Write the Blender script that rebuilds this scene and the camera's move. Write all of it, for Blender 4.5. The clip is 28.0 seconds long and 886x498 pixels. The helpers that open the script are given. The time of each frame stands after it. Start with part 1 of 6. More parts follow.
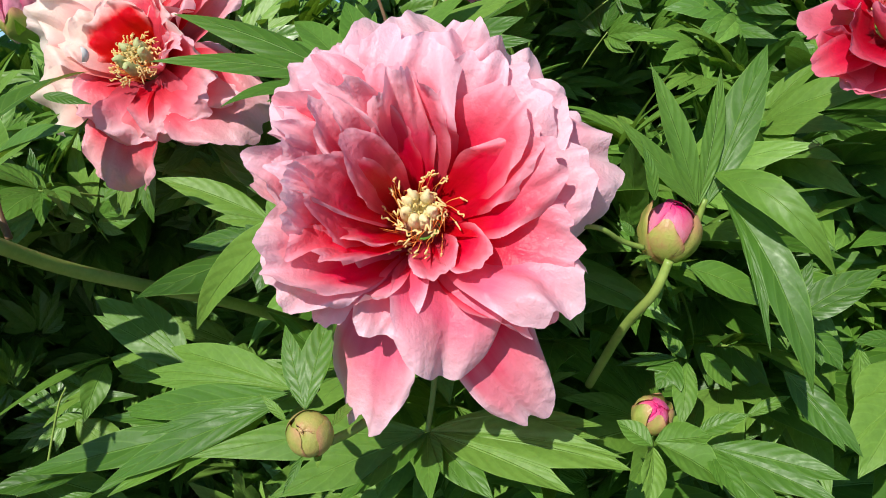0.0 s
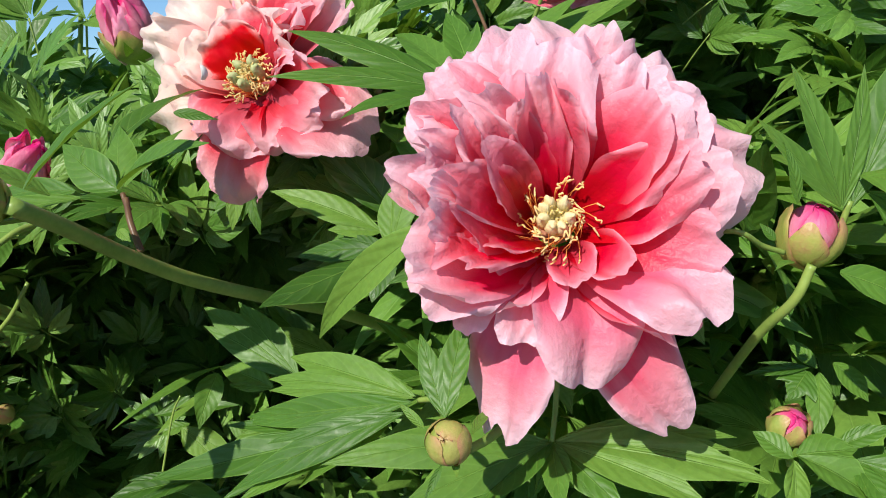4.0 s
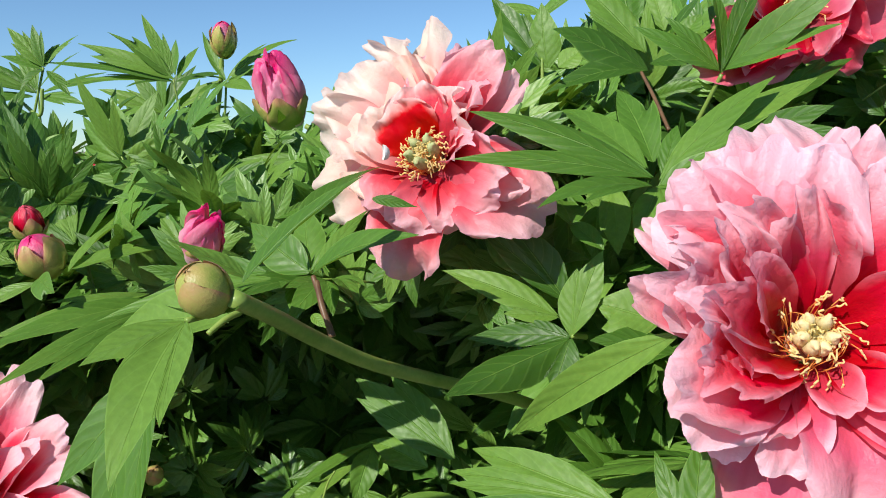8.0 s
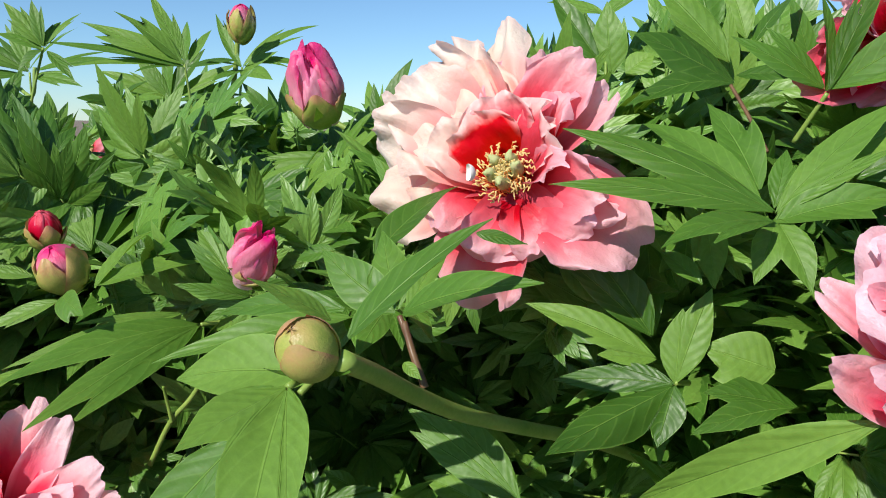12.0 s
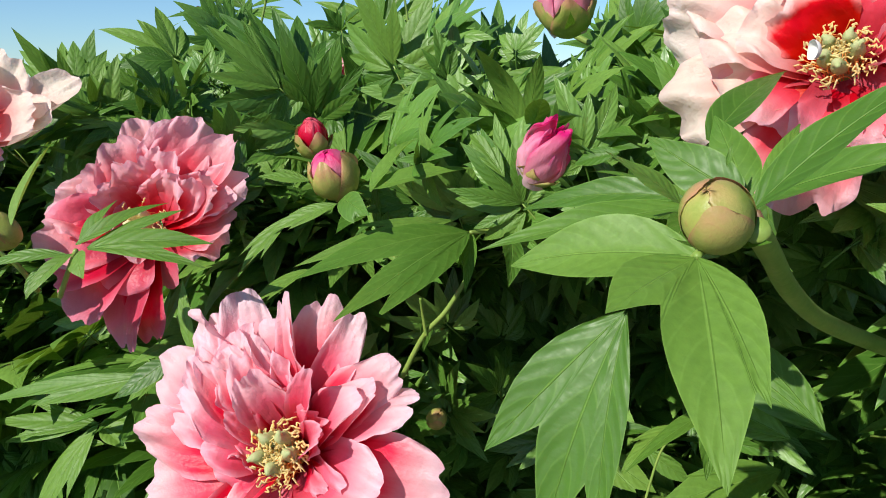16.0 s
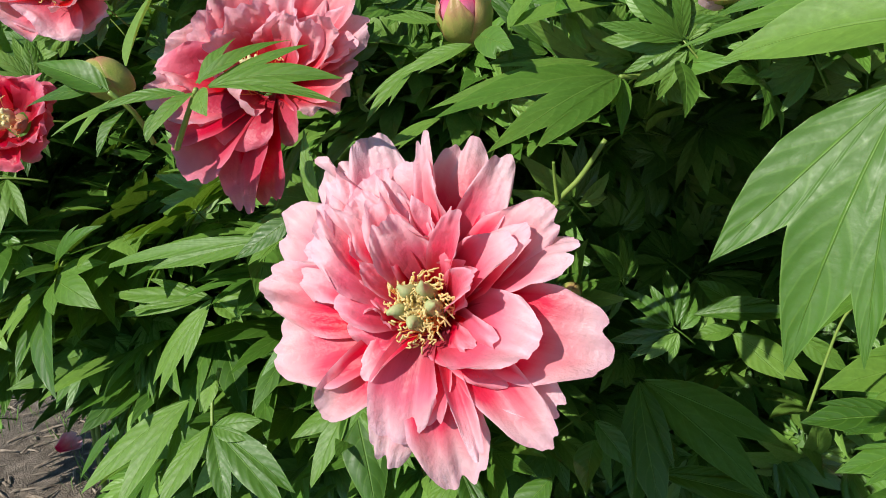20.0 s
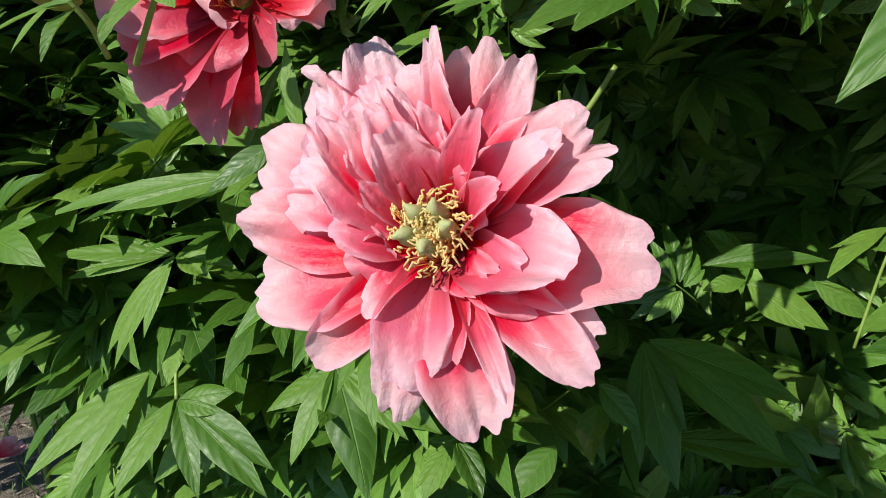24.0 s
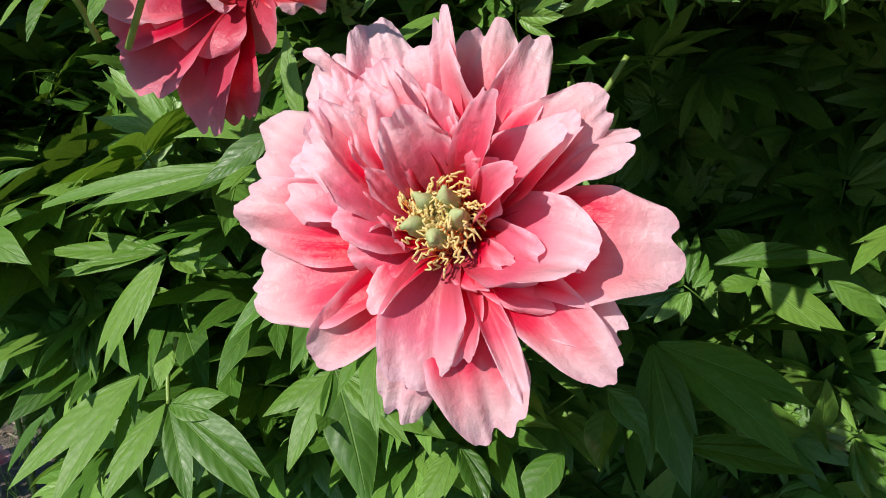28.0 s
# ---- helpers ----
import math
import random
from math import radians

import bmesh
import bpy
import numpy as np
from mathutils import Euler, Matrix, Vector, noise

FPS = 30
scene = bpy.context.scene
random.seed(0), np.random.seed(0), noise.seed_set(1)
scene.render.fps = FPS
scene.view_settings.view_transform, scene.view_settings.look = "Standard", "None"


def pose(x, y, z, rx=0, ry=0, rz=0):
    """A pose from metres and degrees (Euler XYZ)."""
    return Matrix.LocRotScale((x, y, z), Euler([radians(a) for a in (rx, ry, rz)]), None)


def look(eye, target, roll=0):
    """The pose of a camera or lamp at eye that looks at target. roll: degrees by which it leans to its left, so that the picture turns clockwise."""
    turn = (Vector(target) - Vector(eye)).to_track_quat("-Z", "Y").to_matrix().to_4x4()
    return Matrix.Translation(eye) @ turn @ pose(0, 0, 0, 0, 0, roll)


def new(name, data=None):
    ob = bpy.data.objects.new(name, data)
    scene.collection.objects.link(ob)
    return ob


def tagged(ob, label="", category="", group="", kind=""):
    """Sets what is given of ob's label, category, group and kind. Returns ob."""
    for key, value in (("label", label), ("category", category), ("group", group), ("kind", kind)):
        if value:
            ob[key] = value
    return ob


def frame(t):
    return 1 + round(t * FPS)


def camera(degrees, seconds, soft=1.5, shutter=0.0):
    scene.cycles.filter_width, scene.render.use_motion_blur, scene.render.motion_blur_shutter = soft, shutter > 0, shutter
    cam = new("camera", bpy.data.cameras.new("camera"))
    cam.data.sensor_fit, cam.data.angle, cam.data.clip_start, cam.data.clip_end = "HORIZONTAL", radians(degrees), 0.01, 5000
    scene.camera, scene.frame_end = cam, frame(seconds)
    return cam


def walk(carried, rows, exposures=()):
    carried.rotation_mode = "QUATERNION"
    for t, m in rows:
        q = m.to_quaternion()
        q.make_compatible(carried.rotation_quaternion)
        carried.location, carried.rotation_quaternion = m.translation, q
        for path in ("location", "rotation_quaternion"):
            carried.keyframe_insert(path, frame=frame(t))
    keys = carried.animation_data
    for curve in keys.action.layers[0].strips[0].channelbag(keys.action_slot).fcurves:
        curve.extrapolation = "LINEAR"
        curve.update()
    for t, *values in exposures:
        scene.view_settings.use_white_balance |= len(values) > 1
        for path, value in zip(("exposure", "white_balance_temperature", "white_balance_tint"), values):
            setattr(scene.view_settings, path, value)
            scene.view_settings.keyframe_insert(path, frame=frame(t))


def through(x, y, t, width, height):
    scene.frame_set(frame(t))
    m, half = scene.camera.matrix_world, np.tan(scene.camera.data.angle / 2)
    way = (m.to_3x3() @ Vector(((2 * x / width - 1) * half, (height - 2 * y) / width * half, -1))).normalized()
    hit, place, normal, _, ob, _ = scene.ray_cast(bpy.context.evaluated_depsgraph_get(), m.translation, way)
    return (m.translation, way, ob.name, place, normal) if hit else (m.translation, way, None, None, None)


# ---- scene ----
cam = camera(61.6, 28.0, soft=1.0)
METRES, EYE, TILT, LEAN, TURN = 0.55, 0.95, -12.0, 0.0, 0.0
ROWS = [
    (0.0, 0.0, 0.0, 0.0, -0.0, -0.0, -0.0),
    (0.5, -0.0065, 0.0022, -0.0018, 0.06, 0.11, -0.08),
    (1.0, -0.0074, 0.0022, -0.0012, 0.33, 0.16, 0.2),
    (1.5, -0.0129, 0.0005, -0.0009, 0.7, 0.24, 0.13),
    (2.0, -0.0173, -0.002, 0.0003, 1.19, 0.45, 0.16),
    (2.5, -0.0249, -0.0001, -0.0018, 1.57, 0.58, 0.11),
    (3.0, -0.0336, 0.0005, -0.0019, 2.3, 0.64, 0.4),
    (3.5, -0.0483, 0.0009, -0.0025, 3.45, 0.68, 0.51),
    (5.5, -0.1052, 0.0001, 0.0001, 7.99, 2.69, 1.34),
    (6.0, -0.1163, -0.0025, 0.0033, 9.16, 3.64, 1.52),
    (6.5, -0.139, -0.0003, 0.0097, 10.15, 4.15, 0.91),
    (7.0, -0.1582, 0.0014, 0.0207, 10.53, 4.14, 0.25),
    (7.5, -0.1829, 0.0032, 0.0375, 10.38, 4.07, -0.19),
    (8.0, -0.2067, 0.0075, 0.0538, 9.85, 3.94, -1.29),
    (8.5, -0.2262, 0.0174, 0.0653, 9.56, 3.6, -1.43),
    (9.0, -0.243, 0.0268, 0.071, 8.99, 3.46, -1.17),
    (9.5, -0.2612, 0.0339, 0.0823, 8.43, 3.35, -1.33),
    (10.0, -0.2875, 0.038, 0.0958, 7.91, 3.72, -1.9),
    (10.5, -0.3078, 0.0456, 0.1058, 7.22, 3.65, -2.26),
    (11.0, -0.3281, 0.0607, 0.1122, 6.84, 3.08, -2.12),
    (11.5, -0.3414, 0.0747, 0.1152, 6.96, 2.66, -2.27),
    (13.5, -0.4405, 0.0853, 0.0982, 11.98, 1.66, -3.1),
    (14.0, -0.4699, 0.0884, 0.0855, 13.66, 0.93, -3.32),
    (14.5, -0.4932, 0.0905, 0.074, 14.66, 0.36, -3.57),
    (15.0, -0.5142, 0.0879, 0.0654, 15.78, -0.12, -3.48),
    (15.5, -0.5324, 0.0911, 0.0542, 17.0, -0.6, -3.33),
    (16.0, -0.5523, 0.0987, 0.0369, 18.18, -1.34, -3.5),
    (16.5, -0.5658, 0.1053, 0.0241, 19.23, -1.82, -3.28),
    (17.0, -0.5845, 0.1138, 0.0083, 20.36, -2.49, -3.3),
    (17.5, -0.5944, 0.1219, -0.0083, 21.09, -3.17, -3.15),
    (18.0, -0.6088, 0.1287, -0.0223, 21.78, -3.95, -3.01),
    (18.5, -0.622, 0.1332, -0.0362, 22.15, -4.56, -3.02),
    (19.0, -0.6347, 0.1419, -0.0495, 22.66, -5.4, -2.81),
    (19.5, -0.6585, 0.1452, -0.0658, 23.21, -6.0, -3.15),
    (20.0, -0.6659, 0.1521, -0.0788, 23.19, -6.6, -3.2),
    (20.5, -0.6772, 0.1596, -0.0939, 23.13, -7.11, -3.34),
    (21.0, -0.6833, 0.1641, -0.1017, 22.56, -7.09, -3.06),
    (21.5, -0.6953, 0.1743, -0.1174, 22.05, -7.24, -3.2),
    (23.5, -0.7445, 0.2131, -0.1667, 20.01, -6.2, -2.8),
    (24.0, -0.7531, 0.2243, -0.1787, 19.42, -5.9, -2.71),
    (24.5, -0.7588, 0.2358, -0.1854, 19.04, -5.7, -2.65),
    (25.0, -0.7653, 0.2442, -0.1888, 18.72, -5.28, -2.66),
    (25.5, -0.7715, 0.2484, -0.1954, 18.79, -5.22, -2.93),
    (26.0, -0.7733, 0.2548, -0.1999, 18.61, -5.34, -2.92),
    (26.5, -0.7736, 0.2551, -0.199, 18.76, -5.33, -2.97),
    (27.0, -0.7739, 0.2549, -0.2001, 18.78, -5.18, -2.82),
    (27.5, -0.7756, 0.2543, -0.1995, 18.71, -5.12, -2.7),
    (28.0, -0.7803, 0.2535, -0.1994, 18.76, -5.13, -2.82),
]
walk(cam, [(t, pose(0, 0, EYE, TILT, LEAN, TURN) @ pose(METRES * x, METRES * y, METRES * z, 90 + pitch, roll, yaw)) for t, x, y, z, yaw, pitch, roll in ROWS], [(0.0, 0.16), (18.5, 0.15), (21.0, 0.07), (28.0, 0.05)])

# ---------------------------------------------------------------- light
SUN_DIR = Vector((0.36, 0.70, -0.61)).normalized()
world = bpy.data.worlds.new("sky")
scene.world = world
world.use_nodes = True
wn = world.node_tree
sky = wn.nodes.new("ShaderNodeTexSky")
sky.sky_type, sky.sun_disc = "NISHITA", False
sky.sun_elevation = math.asin(-SUN_DIR.z)
sky.sun_rotation = math.atan2(-SUN_DIR.x, -SUN_DIR.y)
sky.air_density, sky.dust_density, sky.ozone_density = 1.0, 0.0, 2.5
clear = wn.nodes.new("ShaderNodeMix")
clear.data_type, clear.blend_type = "RGBA", "MULTIPLY"
clear.inputs[0].default_value = 1.0
height_of = wn.nodes.new("ShaderNodeSeparateXYZ")
wn.links.new(wn.nodes.new("ShaderNodeTexCoord").outputs["Generated"], height_of.inputs[0])
haze = wn.nodes.new("ShaderNodeValToRGB")
haze.color_ramp.elements[0].position, haze.color_ramp.elements[0].color = 0.0, (1.00, 1.38, 1.80, 1)
haze.color_ramp.elements[1].position, haze.color_ramp.elements[1].color = 0.40, (1.16, 1.38, 1.50, 1)
haze.color_ramp.elements.new(1.0).color = (0.66, 0.76, 0.80, 1)
wn.links.new(height_of.outputs[2], haze.inputs[0])
wn.links.new(haze.outputs[0], clear.inputs[7])
wn.links.new(sky.outputs[0], clear.inputs[6])
wn.links.new(clear.outputs[2], wn.nodes["Background"].inputs[0])
wn.nodes["Background"].inputs[1].default_value = 0.068
sun = new("sun", bpy.data.lights.new("sun", "SUN"))
sun.data.energy, sun.data.angle, sun.data.color = 5.0, radians(0.5), (1.0, 0.95, 0.87)
sun.matrix_world = look((0, 0, 3), Vector((0, 0, 3)) + SUN_DIR)


# ---------------------------------------------------------------- materials
class Nodes:
    """A short hand for building a node tree."""

    def __init__(self, name):
        self.mat = bpy.data.materials.new(name)
        self.mat.use_nodes = True
        self.tree = self.mat.node_tree
        self.tree.nodes.clear()
        self.out = self.tree.nodes.new("ShaderNodeOutputMaterial")

    def put(self, kind, inputs=None, operation="", data_type="", blend_type=""):
        n = self.tree.nodes.new("ShaderNode" + kind)
        if operation:
            n.operation = operation
        if data_type:
            n.data_type = data_type
        if blend_type:
            n.blend_type = blend_type
        for k, v in (inputs or {}).items():
            if isinstance(v, bpy.types.NodeSocket):
                self.tree.links.new(v, n.inputs[k])
            else:
                n.inputs[k].default_value = v
        return n

    def math(self, op, a, b=0.0, c=0.0):
        return self.put("Math", {0: a, 1: b, 2: c}, operation=op).outputs[0]

    def ramp(self, fac, stops):
        n = self.put("ValToRGB", {0: fac})
        el = n.color_ramp.elements
        while len(el) < len(stops):
            el.new(0.5)
        for e, (p, c) in zip(el, stops):
            e.position, e.color = p, (*c, 1)
        return n.outputs[0]

    def mix(self, fac, a, b, blend="MIX"):
        n = self.put("Mix", data_type="RGBA", blend_type=blend)
        for i, v in ((0, fac), (6, a), (7, b)):
            if isinstance(v, bpy.types.NodeSocket):
                self.tree.links.new(v, n.inputs[i])
            else:
                n.inputs[i].default_value = (*v, 1) if isinstance(v, tuple) else v
        return n.outputs[2]

    def noise(self, scale, vector=None, detail=3.0, rough=0.55):
        d = {"Scale": scale, "Detail": detail, "Roughness": rough}
        if vector is not None:
            d["Vector"] = vector
        return self.put("TexNoise", d).outputs[0]

    def finish(self, shader):
        self.tree.links.new(shader, self.out.inputs[0])
        return self.mat


def leaf_material(name, dark, mid, light, glow, rough=0.44, through=0.28, island=False, gloss=0.54):
    n = Nodes(name)
    uv = n.put("UVMap").outputs[0]
    sep = n.put("SeparateXYZ", {0: uv})
    across = n.math("ABSOLUTE", n.math("MULTIPLY", n.math("SUBTRACT", sep.outputs[0], 0.5), 2.0))
    along = sep.outputs[1]
    pos = n.put("TexCoord").outputs["Object"]
    big, fine = n.noise(22.0, pos, 2.0), n.noise(260.0, pos, 3.0)
    rnd = n.put("NewGeometry").outputs["Random Per Island"] if island else n.put("ObjectInfo").outputs["Random"]
    tone = n.math("ADD", n.math("MULTIPLY", rnd, 0.75), n.math("MULTIPLY", big, 0.35))
    col = n.ramp(tone, [(0.1, dark), (0.5, mid), (0.95, light)])
    # midrib and side veins
    rib = n.put("MapRange", {0: across, 1: 0.012, 2: 0.05, 3: 1.0, 4: 0.0}).outputs[0]
    wave = n.math("SINE", n.math("MULTIPLY", n.math("SUBTRACT", along, n.math("MULTIPLY", n.math("POWER", across, 1.35), 0.24)), 44.0))
    vein = n.put("MapRange", {0: wave, 1: 0.86, 2: 1.0, 3: 0.0, 4: 1.0}).outputs[0]
    veins = n.math("MAXIMUM", n.math("MULTIPLY", rib, 0.45), n.math("MULTIPLY", vein, 0.17))
    col = n.mix(veins, col, tuple(min(1, c * 1.35 + 0.02) for c in light))
    col = n.mix(n.put("MapRange", {0: fine, 1: 0.35, 2: 0.7, 3: 0.0, 4: 0.25}).outputs[0], col, dark)
    rim = n.put("MapRange", {0: across, 1: 0.93, 2: 1.0, 3: 0.0, 4: 0.45}).outputs[0]
    col = n.mix(rim, col, tuple(min(1, c * 1.3 + 0.02) for c in light))
    quilt = n.noise(95.0, pos, 2.0, 0.6)
    height = n.math("ADD", n.math("ADD", n.math("MULTIPLY", wave, -0.09), n.math("MULTIPLY", quilt, 0.25)), n.math("ADD", n.math("MULTIPLY", rib, -0.8), n.math("MULTIPLY", fine, 0.18)))
    bump = n.put("Bump", {"Height": height, "Strength": 0.55, "Distance": 0.0018}).outputs[0]
    rg = n.put("MapRange", {0: fine, 1: 0.3, 2: 0.7, 3: n.math("ADD", rough - 0.10, n.math("MULTIPLY", rnd, 0.16)), 4: rough + 0.12}).outputs[0]
    p = n.put("BsdfPrincipled", {"Base Color": col, "Roughness": rg, "Normal": bump, "Specular IOR Level": gloss})
    t = n.put("BsdfTranslucent", {0: n.mix(0.5, col, glow), 1: bump})
    return n.finish(n.put("MixShader", {0: through, 1: p.outputs[0], 2: t.outputs[0]}).outputs[0])


def petal_material(name, heart, body, pale, rim, reach=0.45, through=0.34):
    """heart: at the petal's foot; body; pale: streaks and upper part; rim: along the margin."""
    n = Nodes(name)
    uv = n.put("UVMap").outputs[0]
    sep = n.put("SeparateXYZ", {0: uv})
    across = n.math("ABSOLUTE", n.math("MULTIPLY", n.math("SUBTRACT", sep.outputs[0], 0.5), 2.0))
    along = sep.outputs[1]
    rnd = n.put("ObjectInfo").outputs["Random"]
    shift = n.put("CombineXYZ", {0: n.math("MULTIPLY", rnd, 37.0), 1: n.math("MULTIPLY", rnd, 11.0), 2: rnd}).outputs[0]
    st = n.put("VectorMath", {0: n.put("VectorMath", {0: uv, 1: (26.0, 1.6, 1.0)}, operation="MULTIPLY").outputs[0], 1: shift}, operation="ADD").outputs[0]
    streak = n.noise(1.0, st, 4.0, 0.65)
    st2 = n.put("VectorMath", {0: n.put("VectorMath", {0: uv, 1: (3.0, 2.2, 1.0)}, operation="MULTIPLY").outputs[0], 1: shift}, operation="ADD").outputs[0]
    cloud = n.noise(1.0, st2, 2.0)
    a = n.math("ADD", along, n.math("ADD", n.math("MULTIPLY", n.math("SUBTRACT", streak, 0.5), 0.09), n.math("MULTIPLY", n.math("SUBTRACT", cloud, 0.5), 0.30)))
    col = n.ramp(a, [(0.12, heart), (reach * 0.7, tuple(0.4 * h + 0.6 * b * (0.4 + 0.6 * b) for h, b in zip(heart, body))), (reach + 0.13, body), (min(1.0, reach + 0.46), pale)])
    edge = n.math("MAXIMUM", n.put("MapRange", {0: across, 1: 0.78, 2: 1.0, 3: 0.0, 4: 1.0}).outputs[0], n.put("MapRange", {0: along, 1: 0.88, 2: 1.0, 3: 0.0, 4: 1.0}).outputs[0])
    edge = n.math("MULTIPLY", edge, n.put("MapRange", {0: along, 1: 0.3, 2: 0.7, 3: 0.0, 4: 0.75}).outputs[0])
    col = n.mix(edge, col, rim)
    col = n.mix(n.put("MapRange", {0: streak, 1: 0.3, 2: 0.75, 3: 0.0, 4: 0.14}).outputs[0], col, body)
    hue = n.put("HueSaturation", {"Hue": n.math("ADD", 0.495, n.math("MULTIPLY", rnd, 0.012)), "Saturation": n.math("ADD", 0.90, n.math("MULTIPLY", rnd, 0.22)), "Value": n.math("ADD", 0.90, n.math("MULTIPLY", cloud, 0.16)), "Color": col}).outputs[0]
    pos = n.put("TexCoord").outputs["Object"]
    crinkle = n.noise(105.0, pos, 4.0)
    bump = n.put("Bump", {"Height": n.math("ADD", n.math("MULTIPLY", streak, 0.16), n.math("MULTIPLY", crinkle, n.put("MapRange", {0: along, 1: 0.45, 2: 0.95, 3: 0.8, 4: 1.7}).outputs[0])), "Strength": 0.5, "Distance": 0.0028}).outputs[0]
    p = n.put("BsdfPrincipled", {"Base Color": hue, "Roughness": 0.42, "Normal": bump, "Specular IOR Level": 0.35})
    t = n.put("BsdfTranslucent", {0: hue, 1: bump})
    thin = n.put("BsdfTransparent", {0: n.mix(0.75, (1.0, 1.0, 1.0), hue)})
    body_shader = n.put("MixShader", {0: through, 1: p.outputs[0], 2: t.outputs[0]}).outputs[0]
    return n.finish(n.put("MixShader", {0: 0.06, 1: body_shader, 2: thin.outputs[0]}).outputs[0])


def plain_material(name, low, high, scale, rough=0.5, bump=0.3, dist=0.001, spots=None, through=0.0):
    n = Nodes(name)
    pos = n.put("TexCoord").outputs["Object"]
    a, b = n.noise(scale, pos, 3.0), n.noise(scale * 9, pos, 3.0)
    col = n.ramp(n.math("ADD", n.math("MULTIPLY", a, 0.7), n.math("MULTIPLY", b, 0.3)), [(0.33, low), (0.67, high)])
    if spots:
        col = n.mix(n.put("MapRange", {0: n.noise(scale * 2.3, pos, 2.0), 1: 0.5, 2: 0.68, 3: 0.0, 4: 0.8}).outputs[0], col, spots)
    bm = n.put("Bump", {"Height": b, "Strength": bump, "Distance": dist}).outputs[0]
    p = n.put("BsdfPrincipled", {"Base Color": col, "Roughness": rough, "Normal": bm, "Specular IOR Level": 0.4}).outputs[0]
    if through:
        t = n.put("BsdfTranslucent", {0: col, 1: bm}).outputs[0]
        p = n.put("MixShader", {0: through, 1: p, 2: t}).outputs[0]
    return n.finish(p)


LEAF = leaf_material("peony_leaf", (0.036, 0.108, 0.010), (0.090, 0.218, 0.023), (0.190, 0.345, 0.050), (0.30, 0.48, 0.02), rough=0.46, gloss=0.50)
LEAF_FAR = leaf_material("peony_leaf_mass", (0.044, 0.126, 0.014), (0.102, 0.240, 0.030), (0.195, 0.360, 0.060), (0.30, 0.48, 0.03), rough=0.40, through=0.14, island=True, gloss=0.58)
PINK = petal_material("petal_pink", (0.50, 0.002, 0.020), (0.92, 0.10, 0.21), (0.97, 0.52, 0.60), (0.97, 0.72, 0.82), 0.45, 0.33)
CORAL = petal_material("petal_coral", (0.50, 0.002, 0.018), (0.90, 0.115, 0.205), (0.97, 0.66, 0.70), (0.97, 0.62, 0.72), 0.47, 0.32)
DEEP = petal_material("petal_deep_pink", (0.50, 0.002, 0.020), (0.89, 0.085, 0.17), (0.95, 0.36, 0.45), (0.96, 0.56, 0.66), 0.52, 0.34)
CREAM = petal_material("petal_cream", (0.58, 0.002, 0.020), (0.92, 0.36, 0.34), (0.93, 0.80, 0.69), (0.92, 0.70, 0.66), 0.34)
FLARE = petal_material("petal_flare", (0.60, 0.002, 0.022), (0.84, 0.045, 0.09), (0.95, 0.70, 0.64), (0.95, 0.76, 0.74), 0.62)
SALMON = petal_material("petal_salmon", (0.52, 0.002, 0.020), (0.88, 0.13, 0.19), (0.95, 0.54, 0.59), (0.95, 0.56, 0.66), 0.44)
CRIMSON = petal_material("petal_crimson", (0.42, 0.002, 0.02), (0.74, 0.040, 0.105), (0.86, 0.19, 0.27), (0.88, 0.28, 0.40), 0.48)
MAGENTA = petal_material("petal_magenta", (0.94, 0.66, 0.70), (0.92, 0.36, 0.50), (0.86, 0.08, 0.31), (0.82, 0.05, 0.27), 0.40)


def sepal_material():
    n = Nodes("sepal")
    sep = n.put("SeparateXYZ", {0: n.put("UVMap").outputs[0]})
    across = n.math("ABSOLUTE", n.math("MULTIPLY", n.math("SUBTRACT", sep.outputs[0], 0.5), 2.0))
    pos = n.put("TexCoord").outputs["Object"]
    big, fine = n.noise(55.0, pos, 3.0), n.noise(700.0, pos, 3.0)
    own = n.math("MULTIPLY", n.math("SUBTRACT", n.put("ObjectInfo").outputs["Random"], 0.5), 0.20)
    col = n.ramp(n.math("ADD", own, n.math("ADD", n.math("MULTIPLY", big, 0.8), n.math("MULTIPLY", fine, 0.2))), [(0.30, (0.24, 0.34, 0.055)), (0.55, (0.42, 0.47, 0.10)), (0.76, (0.48, 0.27, 0.11))])
    edge = n.math("MAXIMUM", n.put("MapRange", {0: across, 1: 0.70, 2: 1.0, 3: 0.0, 4: 1.0}).outputs[0], n.put("MapRange", {0: sep.outputs[1], 1: 0.80, 2: 1.0, 3: 0.0, 4: 0.9}).outputs[0])
    edge = n.math("MULTIPLY", edge, n.put("MapRange", {0: big, 1: 0.3, 2: 0.65, 3: 0.2, 4: 1.0}).outputs[0])
    col = n.mix(edge, col, (0.52, 0.21, 0.13))
    blush_top = n.math("MULTIPLY", n.put("MapRange", {0: sep.outputs[1], 1: 0.45, 2: 1.0, 3: 0.0, 4: 0.65}).outputs[0], n.put("MapRange", {0: big, 1: 0.38, 2: 0.60, 3: 0.15, 4: 1.0}).outputs[0])
    col = n.mix(blush_top, col, (0.58, 0.26, 0.17))
    bump = n.put("Bump", {"Height": n.math("ADD", fine, n.math("MULTIPLY", big, 2.0)), "Strength": 0.35, "Distance": 0.0008}).outputs[0]
    p = n.put("BsdfPrincipled", {"Base Color": col, "Roughness": 0.42, "Normal": bump, "Specular IOR Level": 0.45}).outputs[0]
    t = n.put("BsdfTranslucent", {0: col, 1: bump}).outputs[0]
    return n.finish(n.put("MixShader", {0: 0.15, 1: p, 2: t}).outputs[0])


